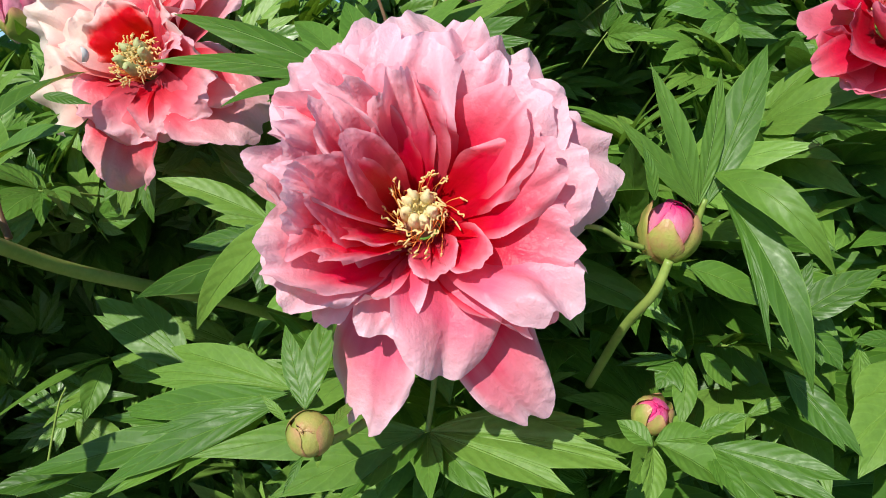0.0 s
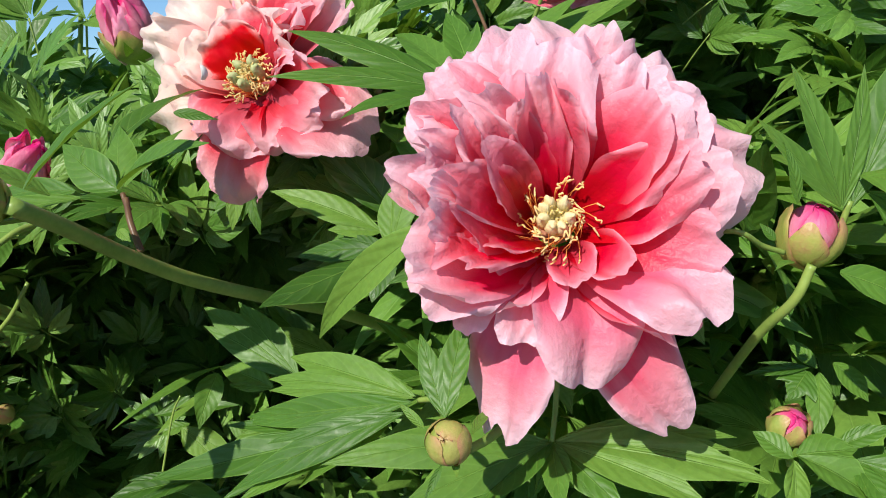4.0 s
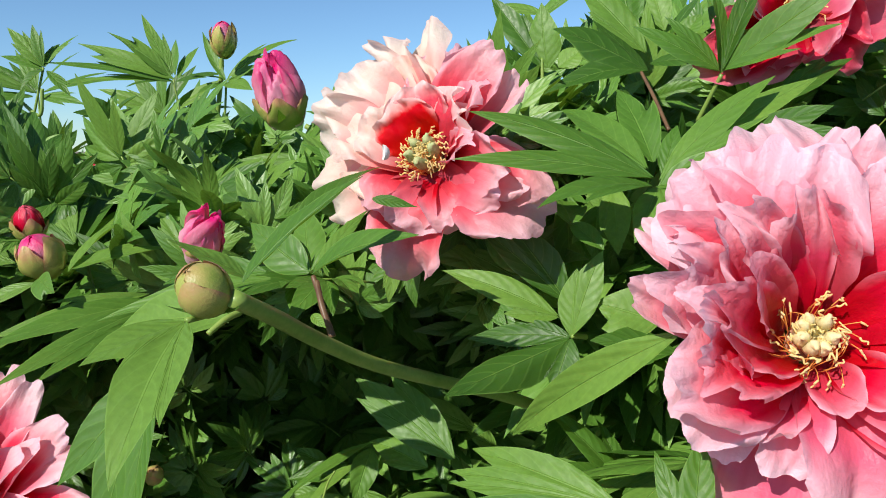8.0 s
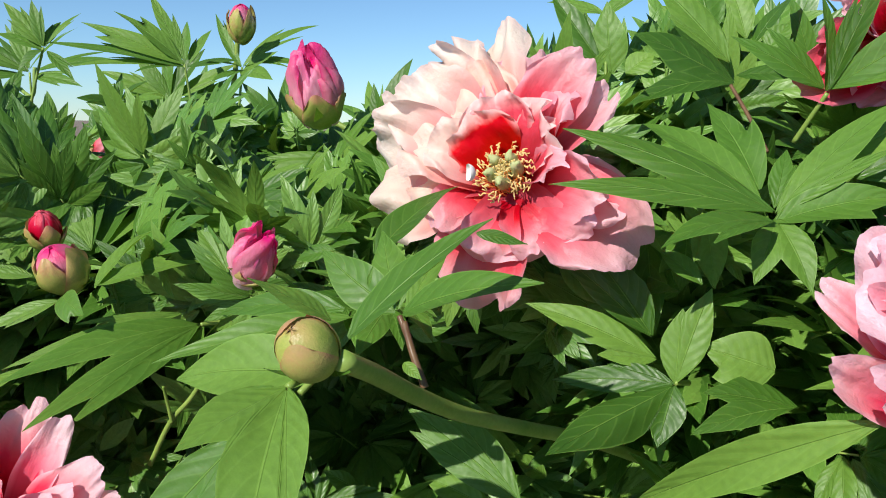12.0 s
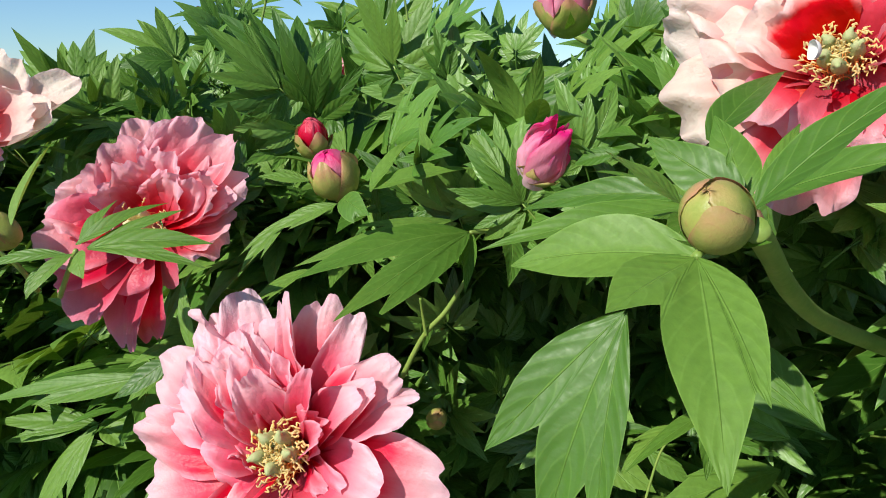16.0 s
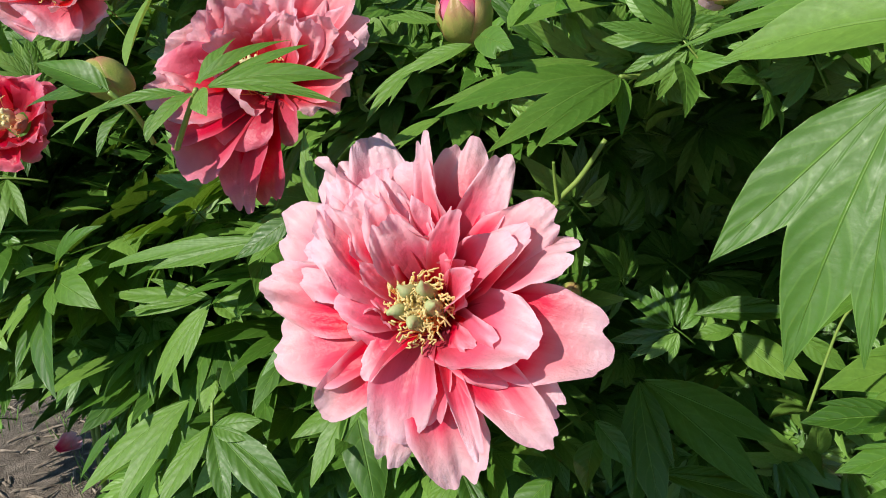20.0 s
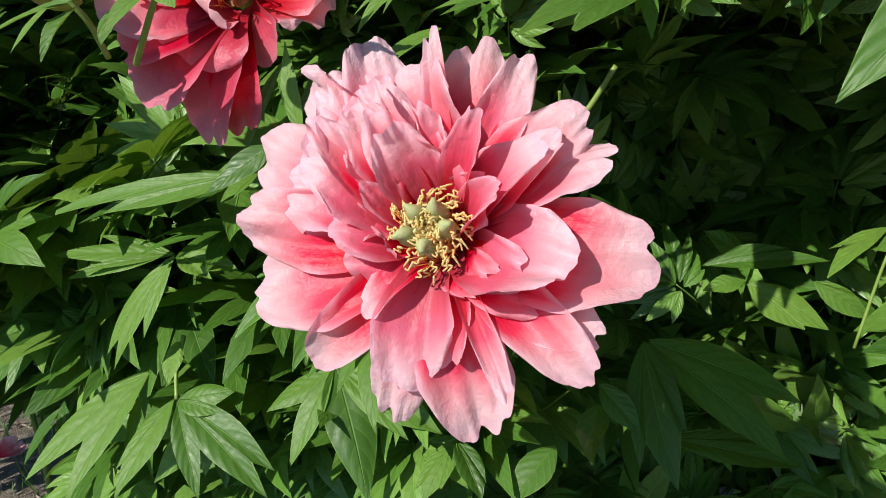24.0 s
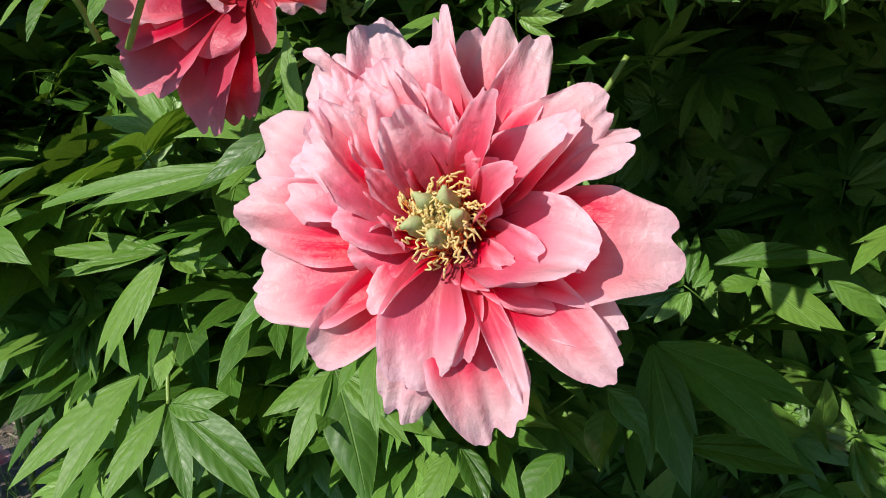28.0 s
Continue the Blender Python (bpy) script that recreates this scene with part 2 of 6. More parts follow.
SEPAL = sepal_material()
STEM = plain_material("stem", (0.16, 0.27, 0.045), (0.28, 0.38, 0.085), 40.0, 0.4, 0.25, 0.0006)
RED_STEM = plain_material("red_stem", (0.10, 0.05, 0.03), (0.20, 0.12, 0.06), 50.0, 0.4, 0.25, 0.0006)
ANTHER = plain_material("anther", (0.96, 0.74, 0.24), (0.98, 0.90, 0.52), 300.0, 0.6, 0.6, 0.0006, None, 0.35)
FILAMENT = plain_material("filament", (0.86, 0.20, 0.05), (0.94, 0.52, 0.12), 200.0, 0.5, 0.2, 0.0004, None, 0.2)
CARPEL = plain_material("carpel", (0.36, 0.43, 0.16), (0.54, 0.58, 0.28), 150.0, 0.6, 0.5, 0.0006, (0.56, 0.52, 0.26), 0.1)
GOLD = plain_material("carpel_yellow", (0.76, 0.62, 0.26), (0.90, 0.82, 0.50), 150.0, 0.6, 0.5, 0.0006, None, 0.1)
SOIL = plain_material("soil", (0.10, 0.078, 0.058), (0.33, 0.27, 0.21), 30.0, 0.95, 0.9, 0.012)
MULCH = plain_material("mulch", (0.16, 0.12, 0.09), (0.46, 0.38, 0.29), 80.0, 0.9, 0.6, 0.002)
WHITE = plain_material("white_petal_scrap", (0.80, 0.76, 0.70), (0.86, 0.83, 0.80), 90.0, 0.5, 0.3, 0.0006)


# ---------------------------------------------------------------- mesh helpers
def mesh(name, verts, faces, material, uvs=None, smooth=True):
    me = bpy.data.meshes.new(name)
    me.from_pydata([tuple(v) for v in verts], [], faces)
    if uvs is not None:
        layer = me.uv_layers.new(name="UVMap")
        idx = np.empty(len(me.loops), dtype=np.int32)
        me.loops.foreach_get("vertex_index", idx)
        layer.data.foreach_set("uv", np.asarray(uvs, dtype=np.float32)[idx].ravel())
    if smooth:
        me.polygons.foreach_set("use_smooth", [True] * len(me.polygons))
    me.materials.append(material)
    me.update()
    return me


def part(name, me, parent, label=""):
    ob = new(name, me)
    ob.parent = parent
    if label:
        ob["label"] = label
    return ob


def unit(v):
    v = np.asarray(v, dtype=float)
    return v / max(1e-9, float(np.sqrt((v * v).sum())))


def bezier(p0, p1, p2, u):
    u = np.asarray(u)[:, None]
    return (1 - u) ** 2 * p0 + 2 * u * (1 - u) * p1 + u * u * p2


def slope(p0, p1, p2, u):
    u = np.asarray(u)[:, None]
    d = 2 * (1 - u) * (p1 - p0) + 2 * u * (p2 - p1)
    return d / np.maximum(1e-9, np.sqrt((d * d).sum(1, keepdims=True)))


def grid_faces(nu, nv, start=0):
    return [(start + i * (nv + 1) + j, start + i * (nv + 1) + j + 1, start + (i + 1) * (nv + 1) + j + 1, start + (i + 1) * (nv + 1) + j) for i in range(nu) for j in range(nv)]


def wobble(seed, *xy):
    """Smooth waves of several lengths; seed is a random state."""
    out = 0
    for k in range(4):
        a = seed.uniform(0, 6.28)
        f = [seed.uniform(-1, 1) * (2.2 + 2.4 * k) for _ in xy]
        out = out + np.sin(sum(fi * x for fi, x in zip(f, xy)) + a) / (1.0 + 0.8 * k)
    return out / 2.0


def blade(p0, p2, width, facing, arch, rng, nu=12, nv=8, fold=0.22, peak=0.75, teeth=()):
    """One pointed blade of a leaf: vertices, faces, uv; teeth: (side, place along, size) of the forward lobes of its margin."""
    p0, p2 = np.asarray(p0, float), np.asarray(p2, float)
    d = p2 - p0
    length = float(np.sqrt((d * d).sum()))
    f = np.asarray(facing, float)
    f = unit(f - unit(d) * float(f @ unit(d)))
    bend = unit(np.cross(d, f)) * length * rng.uniform(-0.05, 0.05)
    p1 = (p0 + p2) / 2 + f * arch * length + bend
    u = np.linspace(0, 1, nu + 1) ** 0.9
    for side, at, size in teeth:
        i = int(np.argmin(np.abs(u - at)))
        u[i + 1] = u[i] + 0.2 * (u[i + 2] - u[i])
    c, t = bezier(p0, p1, p2, u), slope(p0, p1, p2, u)
    n = f[None, :] - t * (t @ f)[:, None]
    n /= np.sqrt((n * n).sum(1, keepdims=True))
    s = np.cross(t, n)
    half = width * 0.53 * (np.sin(np.pi * np.clip(u, 0.012, 0.992) ** peak) ** 0.95) * (1.08 - 0.16 * u)
    half[-1] = 0.0004
    twist = (rng.uniform(-0.5, 0.5) * u ** 1.5)[:, None]
    s, n = s * np.cos(twist) + n * np.sin(twist), n * np.cos(twist) - s * np.sin(twist)
    fold = fold * rng.uniform(0.4, 1.7)
    v = np.linspace(-1, 1, nv + 1)
    vv, hh, uu = v[None, :, None], half[:, None, None], u[:, None] + 0 * v[None, :]
    wide, ahead = np.ones((nu + 1, nv + 1)), np.zeros((nu + 1, nv + 1))
    for side, at, size in teeth:
        i = int(np.argmin(np.abs(u - at)))
        w = np.where(u <= u[i] + 1e-6, np.clip((u - 0.15) / max(0.1, u[i] - 0.15), 0, 1) ** 1.5, 0.0)[:, None]
        out = np.clip(v * side, 0, 1)[None, :]
        wide = wide + w * size * (out > 0)
        ahead = ahead + w * out ** 2 * size * 0.22 * length
    lift = fold * np.abs(v)[None, :] ** 1.3 - rng.uniform(-0.1, 0.35) * v[None, :] ** 2 * u[:, None] + 0.30 * wobble(rng, uu * 2.2, v[None, :] * 0.8) * np.abs(v)[None, :]
    pts = c[:, None, :] + s[:, None, :] * hh * vv * wide[:, :, None] * 0.98 + t[:, None, :] * ahead[:, :, None] + n[:, None, :] * hh * lift[:, :, None]
    uv = np.stack([(v[None, :] + 0 * uu) * 0.5 + 0.5, uu], -1)
    return pts.reshape(-1, 3), grid_faces(nu, nv), uv.reshape(-1, 2)


def lamina(foot, lobes, facing, arch, rng, nu=7, fold=0.3, fine=True):
    """A leaflet whose lobes (tip xyz, width) are fused near its foot: one sheet with pointed lobes and deep bays between them."""
    foot = np.asarray(foot, float)
    d = np.array([np.asarray(tip, float) - foot for tip, w in lobes])
    size = np.sqrt((d * d).sum(1))
    m = unit((d / size[:, None]).sum(0))
    f = np.asarray(facing, float)
    n = unit(f - m * float(f @ m))
    side = np.cross(m, n)
    phi, flat, rise = np.arctan2(d @ side, d @ m), np.hypot(d @ m, d @ side), d @ n
    u = np.linspace(0.995, 0.01, 70)
    shape = np.sin(np.pi * u ** 0.92) ** 1.05 * (1.08 - 0.16 * u) * 0.53
    half = [w * shape for tip, w in lobes]
    bend = [np.arctan2(h, u * g) for h, g in zip(half, flat)]
    far = [np.hypot(h, u * g) for h, g in zip(half, flat)]

    def reach(i, a):
        return np.interp(np.abs(a - phi[i]), bend[i], far[i], left=flat[i], right=0.0)

    picks = (0, 3, 8, 16, 26, 37, 47, 56, 63, 67) if fine else (0, 10, 28, 46, 62)
    angles = []
    for i in range(len(lobes)):
        angles += [phi[i]] + [phi[i] + way * bend[i][k] for way in (-1, 1) for k in picks]
    order = np.argsort(phi)
    for i, j in zip(order[:-1], order[1:]):
        a = np.linspace(phi[i], phi[j], 60)
        angles.append(a[int(np.argmin(np.maximum(reach(i, a), reach(j, a))))])
    angles = np.array(sorted(angles))
    angles = angles[np.concatenate([[True], np.diff(angles) > 0.006])]
    out = np.array([reach(i, angles) for i in range(len(lobes))])
    own, r = out.argmax(0), out.max(0)
    keep = r > 0.03 * size.max()
    angles, own, r = angles[keep], own[keep], r[keep]
    rho = np.append(np.linspace(0.03, 0.94, nu), 1.0)
    rr, aa = r[:, None] * rho, angles[:, None] + 0 * rho
    lift = np.zeros_like(rr)
    total = np.zeros_like(aa)
    for i in range(len(lobes)):
        wgt = np.exp(-((aa - phi[i]) ** 2) / 0.10) + 1e-6
        lift += wgt * rise[i] * (rr / flat[i]) ** 1.5
        total += wgt
    lift /= total
    big = flat.max()
    x = rr / big
    off = rr * np.abs(np.sin(aa - phi[own][:, None]))
    wide = np.array([w for tip, w in lobes])[own][:, None]
    lift += 2 * arch * big * x * (1 - x) + fold * rng.uniform(0.2, 1.6) * off * np.clip(1 - off / wide, 0, 1) - 0.25 * rng.uniform(-0.4, 1.0) * off ** 2 / wide
    lift += 0.07 * wide * wobble(rng, aa * 1.6, rho[None, :] * 1.6 + 0 * aa) * rho + 0.025 * wide * wobble(rng, aa * 4.0, x * 2.0) * rho
    swing = 0.05 * rng.uniform(-1, 1) * x ** 2
    pts = foot + (rr * np.cos(aa + swing))[:, :, None] * m + (rr * np.sin(aa + swing))[:, :, None] * side + lift[:, :, None] * n
    along = np.clip(rr * np.cos(aa - phi[own][:, None]) / flat[own][:, None], 0.01, 0.99)
    across = np.clip(off / np.maximum(1e-5, wide * 0.53 * np.sin(np.pi * along ** 0.92) ** 1.05 * (1.08 - 0.16 * along)), 0, 0.9)
    across[:, -1] = np.where(np.abs(angles - phi[own]) < 0.004, 0.0, 1.0)
    uv = np.stack([0.5 + 0.5 * across, along], -1)
    return pts.reshape(-1, 3), grid_faces(len(angles) - 1, nu), uv.reshape(-1, 2)


def joined(pieces):
    vs, fs, us, k = [], [], [], 0
    for v, f, uv in pieces:
        vs.append(v), us.append(uv)
        fs += [tuple(i + k for i in q) for q in f]
        k += len(v)
    return np.concatenate(vs), fs, np.concatenate(us)


def tube(points, r0, r1, sides=8, rings=14):
    """A smooth tapered tube through the points."""
    p = np.asarray(points, float)
    t = np.linspace(0, len(p) - 1, rings)
    if len(p) > 2:
        q = np.concatenate([[2 * p[0] - p[1]], p, [2 * p[-1] - p[-2]]])
        i = np.minimum(t.astype(int), len(p) - 2)
        w = (t - i)[:, None]
        a, b, c, d = q[i], q[i + 1], q[i + 2], q[i + 3]
        c0 = 0.5 * (2 * b + (c - a) * w + (2 * a - 5 * b + 4 * c - d) * w ** 2 + (3 * b - a - 3 * c + d) * w ** 3)
    else:
        c0 = p[0] + (p[1] - p[0]) * (t / t[-1])[:, None]
    tan = np.gradient(c0, axis=0)
    ref = np.array((0.31, 0.17, 0.93)) if abs(unit(tan[0])[2]) < 0.9 else np.array((1.0, 0.1, 0))
    vs, uv = [], []
    for k in range(rings):
        a = unit(np.cross(tan[k], ref))
        b = unit(np.cross(tan[k], a))
        r = r0 + (r1 - r0) * k / (rings - 1)
        for j in range(sides):
            g = 2 * math.pi * j / sides
            vs.append(c0[k] + r * (math.cos(g) * a + math.sin(g) * b))
            uv.append((j / sides, k / (rings - 1)))
    fs = [(k * sides + j, k * sides + (j + 1) % sides, (k + 1) * sides + (j + 1) % sides, (k + 1) * sides + j) for k in range(rings - 1) for j in range(sides)]
    fs += [tuple(range(sides))[::-1], tuple((rings - 1) * sides + j for j in range(sides))]
    return np.array(vs), fs, np.array(uv)


FACING = (-0.12, -0.62, 0.78)


def spray(label, leaflets, stalk=(), group="peony leaves", red=False, thick=0.0016):
    """A leaf with its leaflets; a leaflet is a list of blades (foot xyz, tip xyz, width, arch, tilt of the face towards up, its turn along x)."""
    at = Vector(stalk[0] if stalk else leaflets[0][0][:3])
    ob = tagged(new("peony_leaf"), label, "leaf", group)
    ob.location = at
    for k, blades in enumerate(leaflets):
        pieces = []
        if len(blades) == 1 and "narrow" not in label and "smooth" not in label and "single" not in label and "long" not in label and "large" not in label:
            b = blades[0]
            pick = np.random.RandomState(int(abs(b[0] * 5309 + b[4] * 7331) * 1000) % 99991)
            foot, tip = np.array(b[0:3]), np.array(b[3:6])
            side = unit(np.cross(tip - foot, FACING))
            length = float(np.linalg.norm(tip - foot))
            for way in (-1, 1):
                if pick.rand() < 0.50:
                    start = foot + (tip - foot) * pick.uniform(0.30, 0.48)
                    reach = unit(unit(tip - foot) + side * way * pick.uniform(0.35, 0.6)) * length * pick.uniform(0.32, 0.44)
                    blades = blades + [(*start, *(start + reach), b[6] * pick.uniform(0.45, 0.6), 0.06)]
        own = len(leaflets[k])
        if len(blades) > 1:
            b = blades[0]
            rng = np.random.RandomState(int(abs(b[3] * 7919 + b[5] * 104729) * 1000) % 99991)
            up = b[8] if len(b) > 8 else 0.0
            face = np.array((FACING[0] + (b[9] if len(b) > 9 else 0.0), FACING[1] + up, FACING[2] + up * 0.6)) + rng.normal(0, 0.22, 3)
            v, f, uv = lamina(np.array(b[0:3]) - at, [(np.array(q[3:6]) - at, q[6] * (0.95 if "large" in label else 0.80)) for q in blades], face, b[7] if len(b) > 7 else 0.10, rng)
            part("leaflet", mesh("leaflet", v, f, LEAF, uv), ob)
            continue
        for i, b in enumerate(blades):
            rng = np.random.RandomState(int(abs(b[3] * 7919 + b[5] * 104729) * 1000) % 99991)
            up = b[8] if len(b) > 8 else 0.0
            face = np.array((FACING[0] + (b[9] if len(b) > 9 else 0.0), FACING[1] + up, FACING[2] + up * 0.6)) + rng.normal(0, 0.22, 3)
            teeth = [(way, rng.uniform(0.45, 0.68), rng.uniform(0.35, 0.7)) for way in (-1, 1) if i < own and rng.rand() < (0.30 if b[6] > 0.012 and "smooth" not in label and "narrow" not in label and "large" not in label else 0.0)]
            v, f, uv = blade(np.array(b[0:3]) - at, np.array(b[3:6]) - at, b[6] * (1.12 if "smooth" in label else 0.80 if own > 1 and "large" not in label else 1.0), face, b[7] if len(b) > 7 else 0.10, rng, 14, 8, teeth=teeth)
            pieces.append((v + np.array(FACING) * 0.0007 * (len(blades) - i), f, uv))
        part("leaflet", mesh("leaflet", *joined(pieces)[:2], LEAF, joined(pieces)[2]), ob)
    if stalk:
        v, f, uv = tube([np.array(s) - at for s in stalk], thick * 1.25, thick)
        part("stalk", mesh("stalk", v, f, RED_STEM if red else STEM, uv), ob)
    return ob


BUSH = tagged(new("peony_bush"), "many leafy green stalks of a tall peony bush", "bush")


def stem(label, points, r0, r1, material=None):
    at = np.array(points[0])
    v, f, uv = tube([np.array(p) - at for p in points], r0, r1, 12, 28)
    ob = part("stalk", mesh("stalk", v, f, material or STEM, uv), BUSH, label)
    ob.location = at
    return ob


def petal(p0, p2, width, belly, rng, ruffle=1.0, cup=0.25, notch=0.1, axis=(0, 0, 1), nu=24, nv=30, base=0.46, reflex=0.0):
    """A petal in the flower's own space: foot p0, tip p2; belly: how far it sags away from the flower's axis."""
    p0, p2, axis = np.asarray(p0, float), np.asarray(p2, float), np.asarray(axis, float)
    d = p2 - p0
    length = float(np.sqrt((d * d).sum()))
    inner = axis - unit(d) * float(axis @ unit(d))
    if float(np.sqrt((inner * inner).sum())) < 0.15:
        inner = np.array((-d[0], -d[1], 0.3 * length))
        inner = inner - unit(d) * float(inner @ unit(d))
    inner = unit(inner)
    p1 = (p0 + p2) / 2 - inner * belly * length + np.cross(unit(d), inner) * length * rng.uniform(-0.10, 0.10)
    u, v = np.linspace(0, 1, nu + 1), np.linspace(-1, 1, nv + 1)
    uu, vv = np.meshgrid(u, v, indexing="ij")
    a1, a2 = rng.uniform(-0.5, 0.5), rng.uniform(-0.9, 0.9)
    crown = 1 - 0.26 * np.abs(vv - 0.3 * a1) ** 2.8 - notch * np.exp(-((vv - a1) / 0.16) ** 2) - 0.5 * notch * np.exp(-((vv - a2) / 0.12) ** 2) + 0.024 * wobble(rng, vv * 0.8) + 0.016 * wobble(rng, vv * 3.4) + 0.006 * ruffle * wobble(rng, vv * 15)
    ue = np.clip(uu * (1 - (1 - crown) * uu ** 1.5), 0, 1.1)
    flat = ue.ravel()
    c = bezier(p0, p1, p2, flat).reshape(*uu.shape, 3)
    t = slope(p0, p1, p2, flat).reshape(*uu.shape, 3)
    n = inner[None, None, :] - t * (t @ inner)[:, :, None]
    n /= np.maximum(1e-6, np.sqrt((n * n).sum(-1, keepdims=True)))
    s = np.cross(t, n)
    turn = (rng.uniform(-0.6, 0.6) * (0.5 + 0.5 * min(1.0, ruffle)) * uu)[:, :, None]
    s, n = s * np.cos(turn) + n * np.sin(turn), n * np.cos(turn) - s * np.sin(turn)
    prof = np.where(uu < 0.68, base + (1 - base) * np.sin(np.pi / 2 * np.clip(uu / 0.68, 0, 1)) ** 1.25, 1 - 0.07 * np.clip((uu - 0.68) / 0.32, 0, 1) ** 2)
    half = width / 2 * prof * (1 + 0.06 * wobble(rng, uu * 3, vv))
    curl = (cup + rng.uniform(-0.08, 0.22)) * vv ** 2 * (1 - 0.35 * uu)
    waves = 0.20 * wobble(rng, uu * 0.5, vv * 0.55) * uu + 0.13 * ruffle * wobble(rng, uu * 0.9, vv * 1.0) * uu ** 1.3
    waves -= rng.uniform(0.0, 0.22) * np.exp(-((vv - a2 * 0.6) / 0.24) ** 2) * uu ** 1.2 + (0.05 + 0.06 * ruffle) * np.abs(wobble(rng, uu * 0.4, vv * 1.6)) * uu
    margin = np.maximum(np.clip((np.abs(vv) - 0.6) / 0.4, 0, 1), np.clip((uu - 0.72) / 0.28, 0, 1)) * uu
    waves += ruffle ** 1.5 * margin * (0.22 * wobble(rng, uu * 2.2, vv * 2.3) + 0.10 * wobble(rng, uu * 5.0, vv * 4.5)) + 0.10 * max(0.0, ruffle - 0.5) * wobble(rng, uu * 2.0, vv * 2.2) * uu + max(0.0, ruffle - 0.25) * np.clip(uu * 1.5 - 0.35, 0, 1) * (0.07 * wobble(rng, uu * 2.4, vv * 2.2) - 0.08 * np.abs(wobble(rng, uu * 1.6, vv * 2.4))) + 0.012 * np.sin(vv * rng.uniform(9, 15) + 3 * a1 + 0.8 * wobble(rng, uu * 0.8)) * uu
    tipback = -0.16 * ruffle * np.clip((uu - 0.78) / 0.22, 0, 1) ** 2 * rng.uniform(-0.2, 1.0) - reflex * rng.uniform(0.5, 1.3) * np.clip((uu - 0.5) / 0.5, 0, 1) ** 2
    pts = c + s * (half * vv * (1 - 0.10 * cup * vv ** 2))[:, :, None] + n * (width / 2 * (curl * prof + waves + tipback))[:, :, None]
    uv = np.stack([vv * 0.5 + 0.5, uu], -1)
    return pts.reshape(-1, 3), grid_faces(nu, nv), uv.reshape(-1, 2)


def stamen_meshes(count, size):
    out = []
    for k in range(count):
        rng = np.random.RandomState(500 + k)
        bend = rng.uniform(-0.5, 0.5, 2)
        pts = [np.zeros(3), np.array((bend[0] * 0.25, bend[1] * 0.25, 0.45)) * size, np.array((bend[0] * 0.9, bend[1] * 0.9, 0.85)) * size]
        v, f, uv = tube(pts, 0.0003, 0.00026, 5, 6)
        top = pts[-1]
        way = unit((bend[0], bend[1], rng.uniform(-0.5, 0.6)))
        side = rng.normal(0, 1, 3)
        a = [top, top + way * 0.0022 + side * 0.0010, top + way * 0.0036 - side * 0.0009, top + way * 0.0054 + side * 0.0011]
        v2, f2, uv2 = tube(a, 0.00062, 0.00042, 6, 12)
        out.append((mesh("filament", v, f, FILAMENT, uv), mesh("anther", v2, f2, ANTHER, uv2)))
    return out


STAMENS = stamen_meshes(9, 0.017)


def carpel_mesh(seed, mat):
    rng = np.random.RandomState(seed)
    v, f, uv = tube([(0, 0, -0.004), (0.0014, 0, 0.003), (0.0018, 0, 0.009), (0.0002, 0, 0.0145), (0.0026, 0.0008, 0.0178)], 1, 1, 10, 16)
    rings = v.reshape(16, 10, 3)
    centre = rings.mean(1, keepdims=True)
    k = np.linspace(0, 1, 16)
    r = 0.0033 * np.sin(np.pi * np.clip(k ** 0.8 * 0.88 + 0.12, 0, 1)) ** 1.05 + 0.0009
    d = rings - centre
    d /= np.sqrt((d * d).sum(-1, keepdims=True))
    rings = centre + d * r[:, None, None] * (1 + 0.08 * rng.normal(0, 1, (16, 10, 1)))
    return mesh("carpel", rings.reshape(-1, 3), f, mat, uv)


